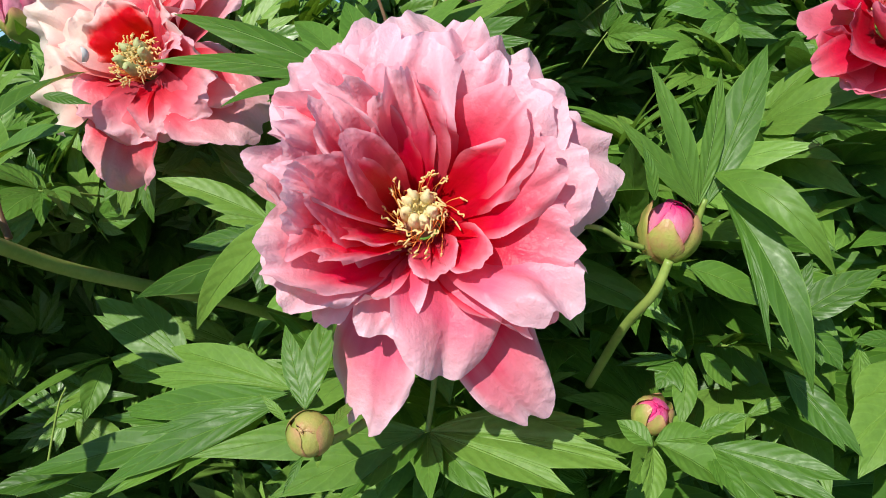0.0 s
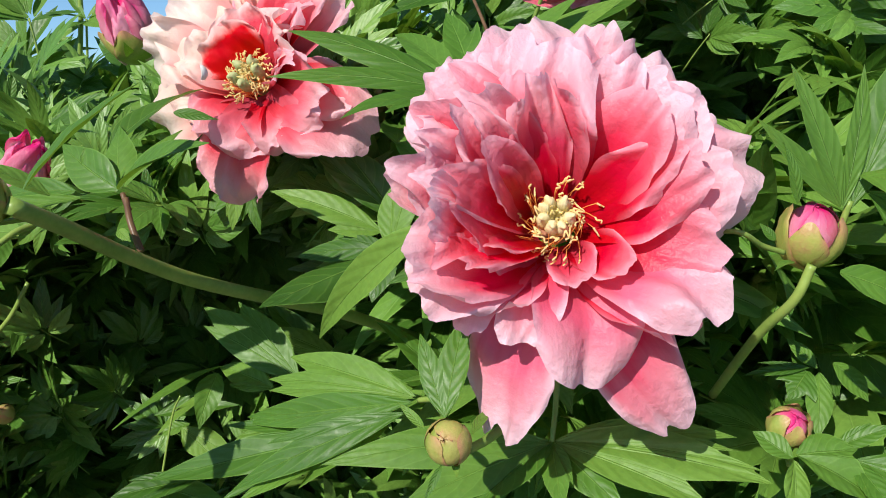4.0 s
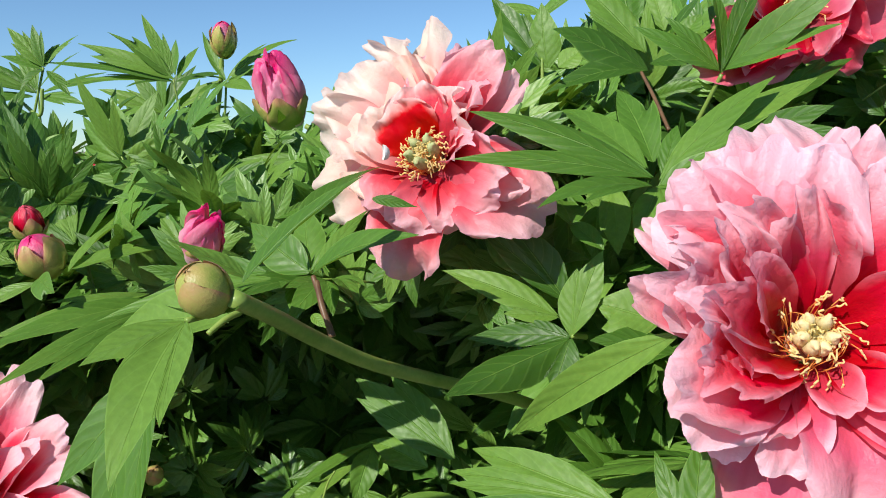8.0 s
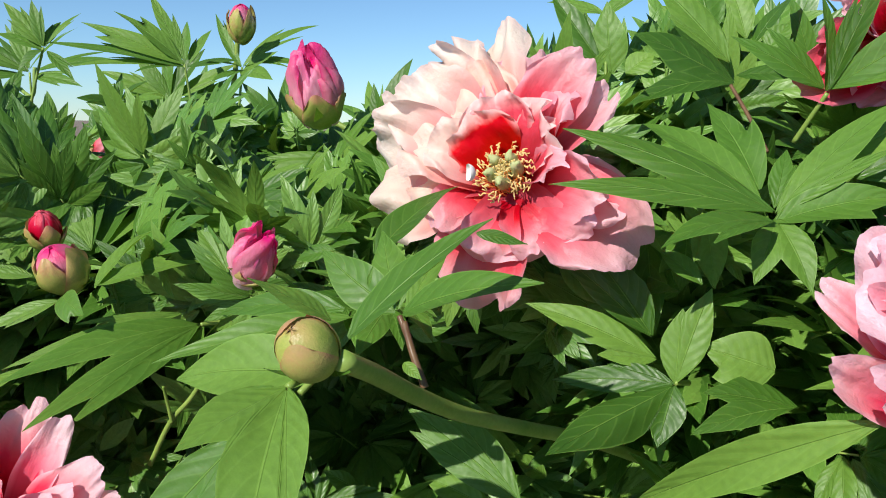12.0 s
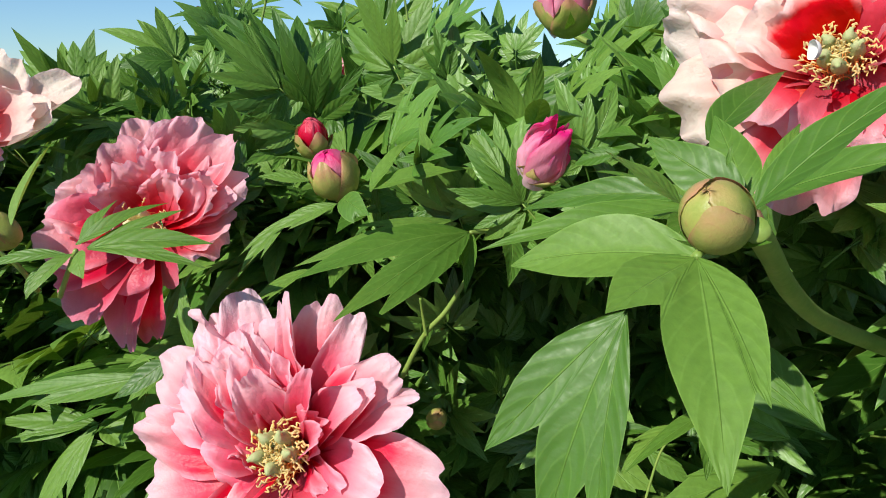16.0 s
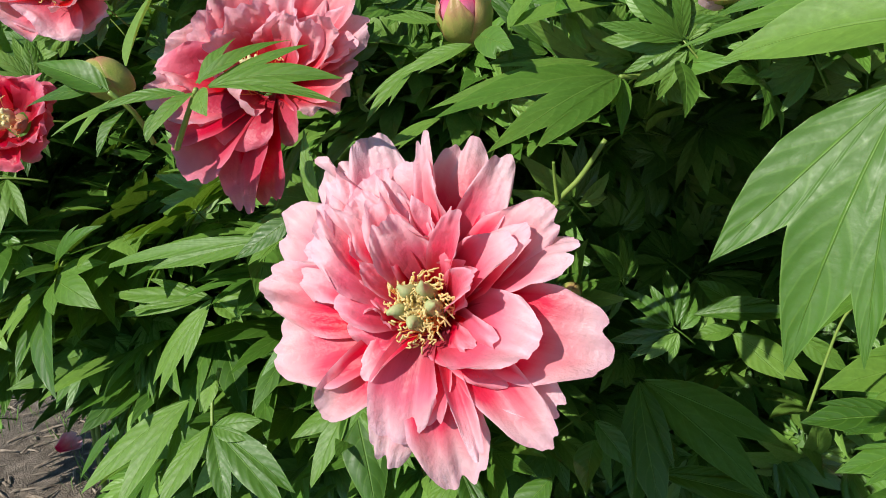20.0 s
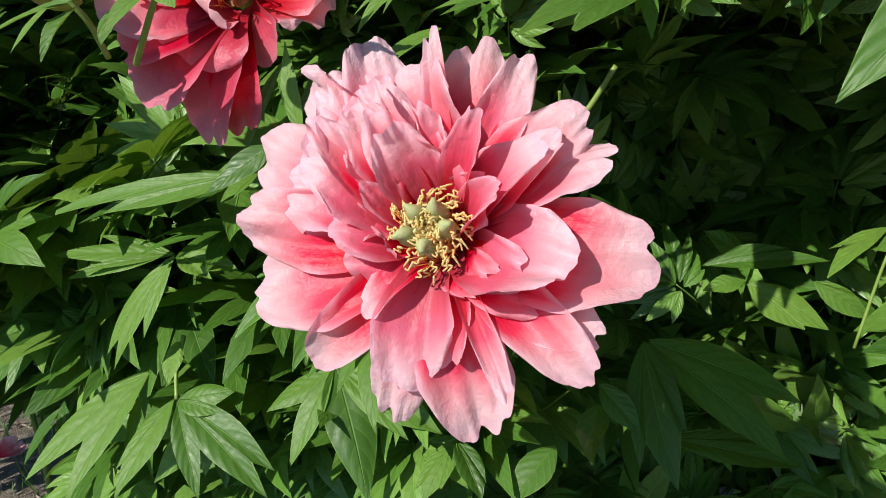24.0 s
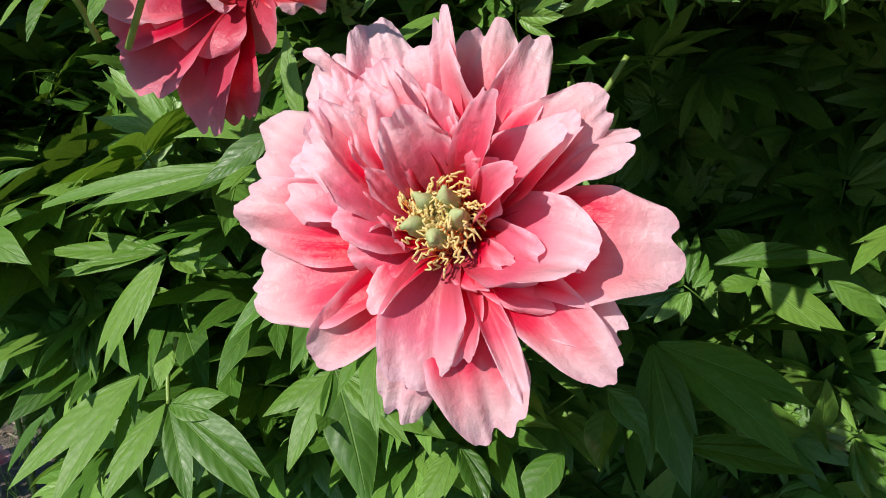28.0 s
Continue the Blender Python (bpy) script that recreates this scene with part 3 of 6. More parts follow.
def flower(label, centre, axis, material, heart="green", scale=1.0, stamens=46, group="peony flowers"):
    """An open peony: an empty whose own z is the flower's axis and whose y points up; its heart of carpels and stamens."""
    z = Vector(axis).normalized()
    x = Vector((0, 0, 1)).cross(z).normalized()
    y = z.cross(x)
    ob = tagged(new("peony_flower"), label, "flower", group)
    ob.matrix_world = Matrix.Translation(centre) @ Matrix((x, y, z)).transposed().to_4x4()
    rng = np.random.RandomState(int(abs(centre[0]) * 1e4))
    cm = carpel_mesh(int(abs(centre[1]) * 1e3), GOLD if heart == "gold" else CARPEL)
    for k in range(7 if heart == "gold" else 5):
        c = part("carpel", cm, ob, "pale yellow-green seed pod")
        g = 2 * math.pi * k / (7.0 if heart == "gold" else 5.0) + rng.uniform(-0.2, 0.2)
        big = scale * (1.0 if heart == "gold" else 1.22)
        c.matrix_local = pose(0.0038 * big * math.cos(g), 0.0038 * big * math.sin(g), 0.002, 0, rng.uniform(8, 20) if heart == "gold" else rng.uniform(12, 22), math.degrees(g)) @ Matrix.Diagonal((big, big, big * rng.uniform(0.8, 1.05), 1))
    for k in range(int(stamens * (0.85 if heart == "gold" else 1.1))):
        g = rng.uniform(0, 6.283)
        r = (rng.uniform(0.0100, 0.0165) if heart == "gold" else rng.uniform(0.0080, 0.0150)) * scale
        fm, am = STAMENS[k % len(STAMENS)]
        m = pose(r * math.cos(g), r * math.sin(g), -0.003, rng.uniform(-14, 14), rng.uniform(-4, 22) if heart == "gold" else rng.uniform(-12, 10), math.degrees(g)) @ Matrix.Diagonal((scale, scale, scale * rng.uniform(0.8, 1.15) * (1.0 if heart == "gold" else 1.12), 1))
        st = part("stamen", fm, ob, "orange filament with a yellow anther")
        st.matrix_local = m
        part("anther", am, st)
    v, f, uv = tube([(0, 0, -0.03), (0, 0, -0.016), (0, 0, -0.008)], 0.003, 0.009, 12, 8)
    part("receptacle", mesh("receptacle", v, f, SEPAL, uv), ob, "green base of the flower")
    ob["n"] = 0
    return ob, material


def petals(fl, rows, ruffle=1.0, material=None):
    """Petals by their tip (x, y, z in the flower's space), width, belly, cup."""
    ob, mat = fl
    for r in rows:
        ob["n"] += 1
        rng = np.random.RandomState(1000 * ob["n"] + int(abs(r[0]) * 5000))
        g = math.atan2(r[1], r[0])
        foot = (0.010 * math.cos(g), 0.010 * math.sin(g), -0.012 + 0.0006 * (ob["n"] % 7))
        v, f, uv = petal(foot, r[0:3], r[3] * 1.18, r[4] if len(r) > 4 else 0.15, rng, r[6] if len(r) > 6 else ruffle, r[5] if len(r) > 5 else 0.28, rng.uniform(0.02, 0.09), reflex=r[7] if len(r) > 7 else 0.0)
        part("petal", mesh("petal", v, f, material or mat, uv), ob)


def shell(radius, tall, g0, spread, t0, t1, rng, lift=1.0, wave=0.03, nu=12, nv=10):
    """A scale that hugs an egg: from polar angle t0 (top) down to t1 (foot), pointed at the top."""
    u, v = np.linspace(0, 1, nu + 1), np.linspace(-1, 1, nv + 1)
    uu, vv = np.meshgrid(u, v, indexing="ij")
    th = t1 + (t0 - t1) * uu * (1 - 0.16 * np.abs(vv) ** 2)
    wide = spread * np.sin(np.pi * np.clip(0.12 + 0.80 * uu, 0, 1)) ** 0.6
    g = g0 + wide * vv / np.maximum(0.35, np.sin(np.clip(th, 0.25, 2.9)))
    r = radius * lift * (1 + wave * wobble(rng, uu * 3, vv * 2) * uu + 0.02 * (1 - vv ** 2))
    pts = np.stack([r * np.sin(th) * np.cos(g), r * np.sin(th) * np.sin(g), r * tall * np.cos(th)], -1)
    return pts.reshape(-1, 3), grid_faces(nu, nv), np.stack([vv * 0.5 + 0.5, uu], -1).reshape(-1, 2)


def bud(label, centre, axis, radius, tall=1.1, show=0.0, material=None, seed=1, loose=0.0, bracts=2):
    """A peony bud: overlapping petals inside, green and russet sepals outside. show: how much of the petals is bare."""
    z = Vector(axis).normalized()
    q = z.to_track_quat("Z", "Y").to_matrix().to_4x4()
    ob = tagged(new("peony_bud"), label, "bud", "peony buds")
    ob.matrix_world = Matrix.Translation(centre) @ q
    radius *= 0.88
    rng = np.random.RandomState(seed)
    for k in range(8):
        v, f, uv = shell(radius * (0.955 - 0.035 * (k % 3)), tall * (1 + loose * 0.5 * rng.rand()), k * 2.4 + rng.rand(), 0.85, -0.12 + loose * 0.3 * rng.rand(), 2.5, rng, 1.0 - 0.01 * k + loose * 0.12 * rng.rand(), 0.05 + 0.30 * loose, 18, 16)
        part("petal", mesh("petal", v, f, SEPAL if show < 0.2 else material or MAGENTA, uv), ob, "tightly folded inner scale" if show < 0.2 else "tightly folded magenta petal")
    for k in range(5):
        top = show * rng.uniform(0.75, 1.2) + ((-0.45, -0.2, 0.15, 0.5, 0.85)[k] if show < 0.2 else 0.05)
        v, f, uv = shell(radius * (1.0 + (0.036 * (4 - k) if show > 0.2 else 0.022 * k)), tall, k * 2.51 + seed, 0.80 if show > 0.2 else 1.15, top, 3.05, rng, 1.0 + (0.03 if show > 0.2 else 0.008) * rng.rand(), 0.10 if show > 0.2 else 0.03, 14, 12)
        part("sepal", mesh("sepal", v, f, SEPAL, uv), ob, "green and russet cupped sepal")
    for k in range(bracts):
        g = k * 2.2 + seed
        foot = np.array((math.cos(g), math.sin(g), -0.9 * tall)) * radius * 0.35
        foot[2] = -0.93 * tall * radius
        tip = np.array((math.cos(g) * 1.5, math.sin(g) * 1.5, rng.uniform(-0.8, 0.5))) * radius
        v, f, uv = blade(foot, tip, radius * 0.42, (math.cos(g) * 0.3, math.sin(g) * 0.3, 1), -0.15, rng, 8, 4)
        part("bract", mesh("bract", v, f, LEAF, uv), ob, "narrow pale green bract")
    return ob


# ---------------------------------------------------------------- ground
def ground_height(x, y):
    return 0.02 * noise.noise((x * 2.1, y * 2.1, 0)) + 0.008 * noise.noise((x * 9, y * 9, 3))


def axis_steps(near, far):
    a = list(np.arange(-near, near + 0.01, 0.07))
    b, s = near, 0.1
    while b < far:
        s *= 1.5
        b += s
        a = [-b] + a + [b]
    return a


gx, gy = axis_steps(2.4, 900.0), axis_steps(2.4, 900.0)
gv = [(x, y, ground_height(x, y) if abs(x) < 4 and abs(y) < 4 else 0.0) for x in gx for y in gy]
tagged(new("ground", mesh("ground", gv, grid_faces(len(gx) - 1, len(gy) - 1), SOIL)), "dry brown soil strewn with bits of straw and bark", "ground", "", "structure")


# ---------------------------------------------------------------- flowers, buds and the leaves around them
rose = flower('large pink double peony with crimson heart and yellow stamens', (-0.011, 0.350, 0.892), (-0.06, -0.87, 0.42), PINK, 'gold', 0.85, 90)
petals(rose, [(-0.015, 0.094, 0.026, 0.063, 0.05, 0.2, 1.19, 0.4), (0.018, 0.093, 0.026, 0.036, 0.05, 0.2, 0.8, 0.4), (0.048, 0.080, 0.020, 0.053, 0.05, 0.2, 1.06, 0.4), (0.069, 0.057, 0.014, 0.051, 0.04, 0.25, 1.06, 0.4), (0.091, 0.031, 0.012, 0.057, 0.02, 0.2, 1.19, 0.4), (-0.039, 0.080, 0.028, 0.058, 0.08, 0.2, 1.32, 0.4), (-0.054, 0.066, 0.028, 0.048, 0.05, 0.2, 1.32, 0), (-0.074, 0.056, 0.000, 0.023, -0.06, 0.4, 0.67, 0.2), (-0.076, 0.017, 0.026, 0.023, 0.05, 0.3, 0.8, 0), (-0.059, 0.012, 0.058, 0.037, 0.05, 0.2, 1.32, 0), (-0.059, -0.029, 0.056, 0.043, 0.05, 0.25, 1.19, 0)])
petals(rose, [(-0.054, -0.043, 0.042, 0.043, 0.05, 0.3, 1.06, 0), (-0.039, -0.045, 0.024, 0.045, 0.16, 0.3, 0.93, 0.2), (0.070, -0.032, 0.024, 0.051, 0.02, 0.3, 1.32, 0.4), (0.065, -0.048, -0.002, 0.045, 0.06, 0.4, 1.06, 0.2), (-0.025, -0.102, -0.026, 0.040, -0.12, 0.15, 0.8, 0.2), (0.063, -0.091, -0.034, 0.038, -0.1, 0.15, 0.8, 0.2), (0.018, -0.077, 0.010, 0.045, -0.14, 0.3, 0.54, 0.3), (-0.018, -0.060, 0.018, 0.031, -0.14, 0.4, 0.8, 0.4)])
petals(rose, [(-0.044, 0.053, 0.044, 0.057, 0.12, 0.2, 1.7, 0.5), (-0.019, 0.062, 0.042, 0.059, 0.12, 0.2, 1.7, 0.5), (0.007, 0.066, 0.040, 0.050, 0.1, 0.2, 1.45, 0.5), (0.027, 0.063, 0.036, 0.039, 0.1, 0.2, 0.93, 0.5), (0.045, 0.059, 0.032, 0.051, 0.1, 0.2, 1.06, 0.5), (0.063, 0.041, 0.026, 0.049, 0.1, 0.25, 1.06, 0.4), (-0.052, 0.026, 0.054, 0.044, 0.05, 0.25, 1.58, 0), (-0.055, -0.010, 0.058, 0.035, 0.05, 0.35, 1.45, 0), (0.079, 0.017, 0.020, 0.046, 0.04, 0.2, 0.93, 0.4)])
petals(rose, [(-0.036, 0.037, 0.052, 0.044, 0.14, 0.3, 1.7, 0.5), (-0.013, 0.044, 0.048, 0.044, 0.12, 0.25, 1.58, 0.5), (0.033, 0.042, 0.042, 0.042, 0.1, 0.25, 1.06, 0.5), (0.047, 0.027, 0.038, 0.040, 0.08, 0.25, 0.93, 0.5), (-0.041, 0.000, 0.056, 0.037, 0.05, 0.3, 1.32, 0), (-0.042, -0.025, 0.052, 0.033, 0.05, 0.4, 1.19, 0)], 1.0, DEEP)
petals(rose, [(-0.040, 0.034, 0.056, 0.023, 0.05, 0.4, 1.7, 0), (-0.029, 0.040, 0.056, 0.026, 0.08, 0.4, 1.8, 0.4), (-0.006, 0.042, 0.052, 0.026, 0.08, 0.4, 1.7, 0.4), (-0.047, 0.001, 0.060, 0.018, 0.05, 0.5, 1.6, 0)])
petals(rose, [(0.051, 0.009, 0.040, 0.037, 0.08, 0.3, 0.8, 0.5), (-0.024, 0.017, 0.048, 0.026, 0.14, 0.4, 0.93, 0.3), (-0.026, -0.014, 0.038, 0.024, 0.16, 0.5, 0.8, 0.2), (0.030, -0.025, 0.024, 0.022, 0.16, 0.5, 0.67, 0.1), (0.011, -0.029, 0.018, 0.022, 0.12, 0.5, 0.67, 0.2), (0.059, -0.020, 0.028, 0.042, 0.06, 0.3, 0.93, 0.5)], 1.0, DEEP)
blush = flower('large coral pink peony with green carpels, petals spread flat', (-0.543, 0.446, 0.722), (-0.05, -0.86, 0.48), CORAL, 'green', 1.05, 150)
petals(blush, [(-0.050, 0.101, 0.023, 0.037, -0.08, 0.3, 0.98, 0.2), (-0.009, 0.098, 0.035, 0.015, -0.06, 1.1, 0.88, 0.2), (0.014, 0.105, 0.015, 0.034, -0.06, 0.35, 0.73, 0.2), (0.037, 0.097, 0.011, 0.024, -0.05, 0.4, 0.73, 0.2), (0.070, 0.069, 0.011, 0.034, -0.06, 0.3, 0.78, 0.2), (0.086, 0.049, 0.009, 0.035, -0.06, 0.25, 0.88, 0.2), (0.111, -0.004, 0.001, 0.051, -0.06, 0.2, 0.78, 0.2), (0.089, -0.042, -0.005, 0.031, -0.05, 0.3, 0.78, 0.2), (0.086, -0.063, 0.001, 0.029, -0.07, 0.35, 0.73, 0.2), (0.053, -0.078, 0.007, 0.013, -0.06, 1, 0.78, 0.2)])
petals(blush, [(0.036, -0.100, -0.021, 0.041, -0.05, 0.15, 0.78, 0.2), (-0.013, -0.099, -0.013, 0.030, -0.05, 0.3, 0.88, 0.2), (0.001, -0.081, 0.003, 0.037, -0.1, 0.4, 0.78, 0.2), (-0.056, -0.079, 0.001, 0.030, -0.06, 0.35, 0.78, 0.2), (-0.106, -0.048, 0.003, 0.050, -0.08, 0.25, 0.98, 0.2), (-0.118, -0.005, 0.011, 0.039, -0.06, 0.3, 0.88, 0.2), (-0.122, 0.044, 0.006, 0.048, -0.04, 0.1, 0.75, 0.3), (-0.091, 0.023, 0.021, 0.045, -0.08, 0.25, 0.98, 0.2), (-0.092, 0.071, 0.019, 0.043, -0.08, 0.3, 1.18, 0.2), (-0.072, 0.083, 0.023, 0.039, -0.08, 0.3, 1.18, 0.2)])
petals(blush, [(-0.021, 0.081, 0.029, 0.042, -0.08, 0.25, 0.98, 0.2), (-0.063, 0.056, 0.035, 0.037, -0.08, 0.3, 1.33, 0.2), (-0.046, 0.063, 0.037, 0.036, -0.08, 0.3, 1.33, 0.2), (-0.029, 0.059, 0.039, 0.033, -0.08, 0.3, 1.33, 0.2), (-0.064, 0.038, 0.033, 0.040, -0.08, 0.25, 1.28, 0.2), (-0.018, 0.043, 0.039, 0.030, -0.06, 0.3, 1.33, 0.2), (0.059, 0.053, 0.021, 0.031, -0.07, 0.25, 0.78, 0.2), (0.052, 0.044, 0.031, 0.030, -0.08, 0.3, 0.78, 0.2), (0.076, -0.012, 0.025, 0.046, -0.08, 0.3, 0.73, 0.2), (-0.030, -0.045, 0.011, 0.022, -0.06, 0.6, 0.78, 0.2)])
petals(blush, [(-0.068, 0.070, 0.032, 0.031, -0.06, 0.3, 1.5, 0.3), (-0.048, 0.056, 0.036, 0.030, -0.06, 0.3, 1.7, 0.3), (-0.041, 0.070, 0.034, 0.030, -0.06, 0.3, 1.6, 0.3), (-0.066, 0.046, 0.034, 0.030, -0.06, 0.3, 1.4, 0.3)])
petals(blush, [(0.027, 0.053, 0.043, 0.018, -0.04, 0.9, 0.98, 0.2), (0.040, 0.016, 0.041, 0.020, -0.01, 0.8, 0.88, 0.2), (-0.031, 0.016, 0.029, 0.015, 0.06, 0.6, 1.08, 0.2), (-0.047, 0.004, 0.025, 0.039, -0.07, 0.25, 0.98, 0.2), (-0.044, -0.020, 0.015, 0.040, -0.06, 0.3, 0.88, 0.2), (0.050, -0.022, 0.013, 0.028, -0.06, 0.4, 0.78, 0.2), (0.061, -0.029, 0.007, 0.028, -0.06, 0.4, 0.78, 0.2), (0.015, -0.066, -0.001, 0.030, -0.06, 0.3, 0.78, 0.2)], 1.0, DEEP)
for foot, tip, wide in (((-0.103, 0.055, -0.012), (-0.117, 0.107, 0.004), 0.012), ((-0.122, 0.047, -0.012), (-0.156, 0.012, -0.004), 0.016)):
    v, f, uv = blade(foot, tip, wide, (0, 0, 1), 0.06, np.random.RandomState(12), 12, 6)
    part("sepal", mesh("sepal", v, f, LEAF, uv), blush[0], "pale green leafy sepal")
petals(blush, [(-0.030, 0.034, 0.026, 0.030, 0.10, 0.5, 2.2, 0.3), (-0.014, 0.040, 0.030, 0.028, 0.10, 0.6, 2.2, 0.3), (0.006, 0.038, 0.026, 0.026, 0.10, 0.6, 2.0, 0.3), (-0.036, 0.014, 0.022, 0.028, 0.10, 0.5, 2.2, 0.3), (-0.034, -0.008, 0.016, 0.026, 0.10, 0.5, 2.0, 0.2), (0.026, 0.020, 0.024, 0.028, 0.10, 0.5, 1.8, 0.2), (0.024, -0.024, 0.016, 0.024, 0.10, 0.5, 1.8, 0.2)], 2.0, DEEP)
petals(blush, [(-0.052, 0.058, 0.020, 0.034, -0.05, 0.4, 2.4, 0.3), (-0.034, 0.068, 0.022, 0.034, -0.05, 0.4, 2.4, 0.3), (-0.062, 0.038, 0.016, 0.034, -0.05, 0.4, 2.4, 0.3), (-0.044, 0.044, 0.026, 0.030, -0.05, 0.5, 2.4, 0.3), (-0.016, 0.062, 0.026, 0.030, -0.05, 0.5, 2.2, 0.3)], 2.0, PINK)
pale = flower('fading cream and salmon peony with crimson heart', (-0.223, 0.570, 0.970), (-0.28, -0.86, 0.42), CREAM, 'green', 0.95, 110)
petals(pale, [(-0.037, 0.124, -0.002, 0.047, -0.07, 0.25, 1.45, 0.2), (-0.067, 0.105, 0.002, 0.057, -0.07, 0.25, 1.45, 0.2), (-0.106, 0.066, 0.008, 0.062, -0.07, 0.25, 1.45, 0.2), (-0.119, 0.025, 0.012, 0.061, -0.06, 0.25, 1.55, 0.2), (-0.095, 0.085, -0.002, 0.058, -0.06, 0.25, 1.45, 0.2), (-0.111, -0.028, -0.012, 0.057, -0.04, 0.25, 1.25, 0.2), (-0.073, -0.008, 0.014, 0.053, -0.06, 0.25, 1.35, 0.2), (-0.048, 0.024, 0.030, 0.047, -0.05, 0.3, 1.45, 0.2), (-0.072, 0.032, 0.022, 0.058, -0.07, 0.25, 1.45, 0.2), (-0.043, 0.077, 0.016, 0.049, -0.07, 0.25, 1.45, 0.2)])
petals(pale, [(-0.003, 0.092, 0.012, 0.048, -0.06, 0.3, 1.45, 0.2), (0.042, 0.091, 0.006, 0.045, -0.04, 0.4, 1.15, 0.2), (0.055, 0.077, -0.014, 0.035, 0, 0.3, 1.15, 0.2), (0.027, 0.064, 0.014, 0.038, -0.05, 0.3, 1.45, 0.2), (0.042, 0.005, 0.024, 0.024, 0.01, 0.5, 1.55, 0.2), (0.091, -0.049, -0.014, 0.064, -0.05, 0.2, 1.25, 0.2), (0.084, -0.008, -0.006, 0.044, -0.05, 0.3, 1.25, 0.2), (0.072, -0.024, 0.008, 0.052, -0.06, 0.35, 1.35, 0.2), (-0.020, -0.092, -0.018, 0.064, -0.05, 0.2, 1.15, 0.2), (0.015, -0.057, 0.000, 0.062, -0.06, 0.25, 1.15, 0.2), (-0.026, -0.052, 0.006, 0.064, -0.06, 0.25, 1.25, 0.2), (0.041, -0.044, 0.002, 0.049, -0.06, 0.3, 1.35, 0.2)], 0.9, SALMON)
petals(pale, [(-0.014, 0.048, 0.026, 0.047, -0.06, 0.25, 1.55, 0.2), (0.010, 0.046, 0.024, 0.042, -0.05, 0.25, 1.55, 0.2), (-0.029, 0.029, 0.028, 0.047, -0.06, 0.3, 1.45, 0.2), (0.027, 0.030, 0.020, 0.037, -0.04, 0.35, 1.55, 0.2)], 1.1, FLARE)
coral = flower('coral red double peony half hidden behind its leaf', (-0.703, 0.521, 0.850), (0.1, -0.86, 0.45), SALMON, 'gold', 0.9, 24)
petals(coral, [(-0.022, 0.084, 0.013, 0.039, 0.14, 0.3), (0.007, 0.089, 0.006, 0.043, 0.14, 0.3), (0.031, 0.088, 0.005, 0.041, 0.14, 0.3), (0.056, 0.077, 0.000, 0.038, 0.14, 0.35), (0.071, 0.047, -0.010, 0.038, 0.12, 0.35), (0.068, 0.011, -0.011, 0.038, 0.12, 0.3), (-0.034, 0.061, 0.022, 0.043, 0.14, 0.35), (-0.047, 0.039, 0.021, 0.043, 0.14, 0.3), (-0.071, 0.018, 0.023, 0.051, 0.12, 0.25), (-0.080, -0.019, 0.018, 0.047, 0.08, 0.25), (0.057, -0.012, -0.008, 0.042, 0.1, 0.3)], 1.1)
petals(coral, [(0.035, 0.039, 0.020, 0.037, 0.22, 0.4), (0.055, 0.037, 0.014, 0.037, 0.22, 0.4), (0.013, 0.057, 0.019, 0.038, 0.2, 0.4), (-0.008, 0.037, 0.026, 0.041, 0.22, 0.4), (0.016, 0.029, 0.023, 0.037, 0.24, 0.4), (-0.027, 0.014, 0.026, 0.041, 0.2, 0.4), (0.067, 0.030, -0.002, 0.033, 0.2, 0.4), (-0.017, -0.009, 0.019, 0.050, 0.15, 0.3)], 1.4)
petals(coral, [(-0.055, -0.074, -0.004, 0.052, -0.1, 0.2, 0.4, 0.1), (-0.014, -0.097, -0.022, 0.041, -0.1, 0.2, 0.4, 0.1), (0.007, -0.089, -0.024, 0.034, -0.1, 0.2, 0.4, 0.1), (-0.071, -0.031, 0.010, 0.056, -0.05, 0.25, 0.6, 0.1), (0.015, -0.047, -0.018, 0.045, -0.1, 0.25, 0.5, 0.1), (-0.023, -0.051, 0.002, 0.055, -0.1, 0.2, 0.4, 0.1), (-0.078, -0.008, 0.016, 0.048, 0, 0.25, 0.8, 0.1)], 0.6, CRIMSON)
apricot = flower('pale apricot peony with loose broad petals', (-0.899, 0.529, 0.922), (0.15, -0.86, 0.45), CREAM, 'gold', 0.9, 24)
petals(apricot, [(0.007, 0.061, 0.011, 0.052, 0.14, 0.3), (0.032, 0.073, -0.002, 0.053, 0.14, 0.3), (0.078, 0.015, -0.014, 0.047, 0.1, 0.3), (0.089, 0.056, -0.023, 0.039, 0.12, 0.4), (0.070, 0.023, 0.000, 0.046, 0.14, 0.4), (-0.039, 0.057, 0.020, 0.057, 0.14, 0.3)], 0.8)
petals(apricot, [(0.010, -0.038, -0.010, 0.066, 0.0, 0.25), (-0.010, -0.033, 0.006, 0.065, 0.05, 0.25), (-0.050, -0.027, 0.005, 0.061, 0.05, 0.25), (0.039, -0.013, 0.005, 0.051, 0.1, 0.3), (-0.061, 0.019, 0.017, 0.061, 0.1, 0.3), (0.001, 0.029, 0.021, 0.046, 0.2, 0.4)], 0.9, SALMON)
ruby = flower('deep red peony half buried in the leaves', (-0.946, 0.501, 0.814), (0.15, -0.88, 0.4), CRIMSON, 'gold', 0.8, 12)
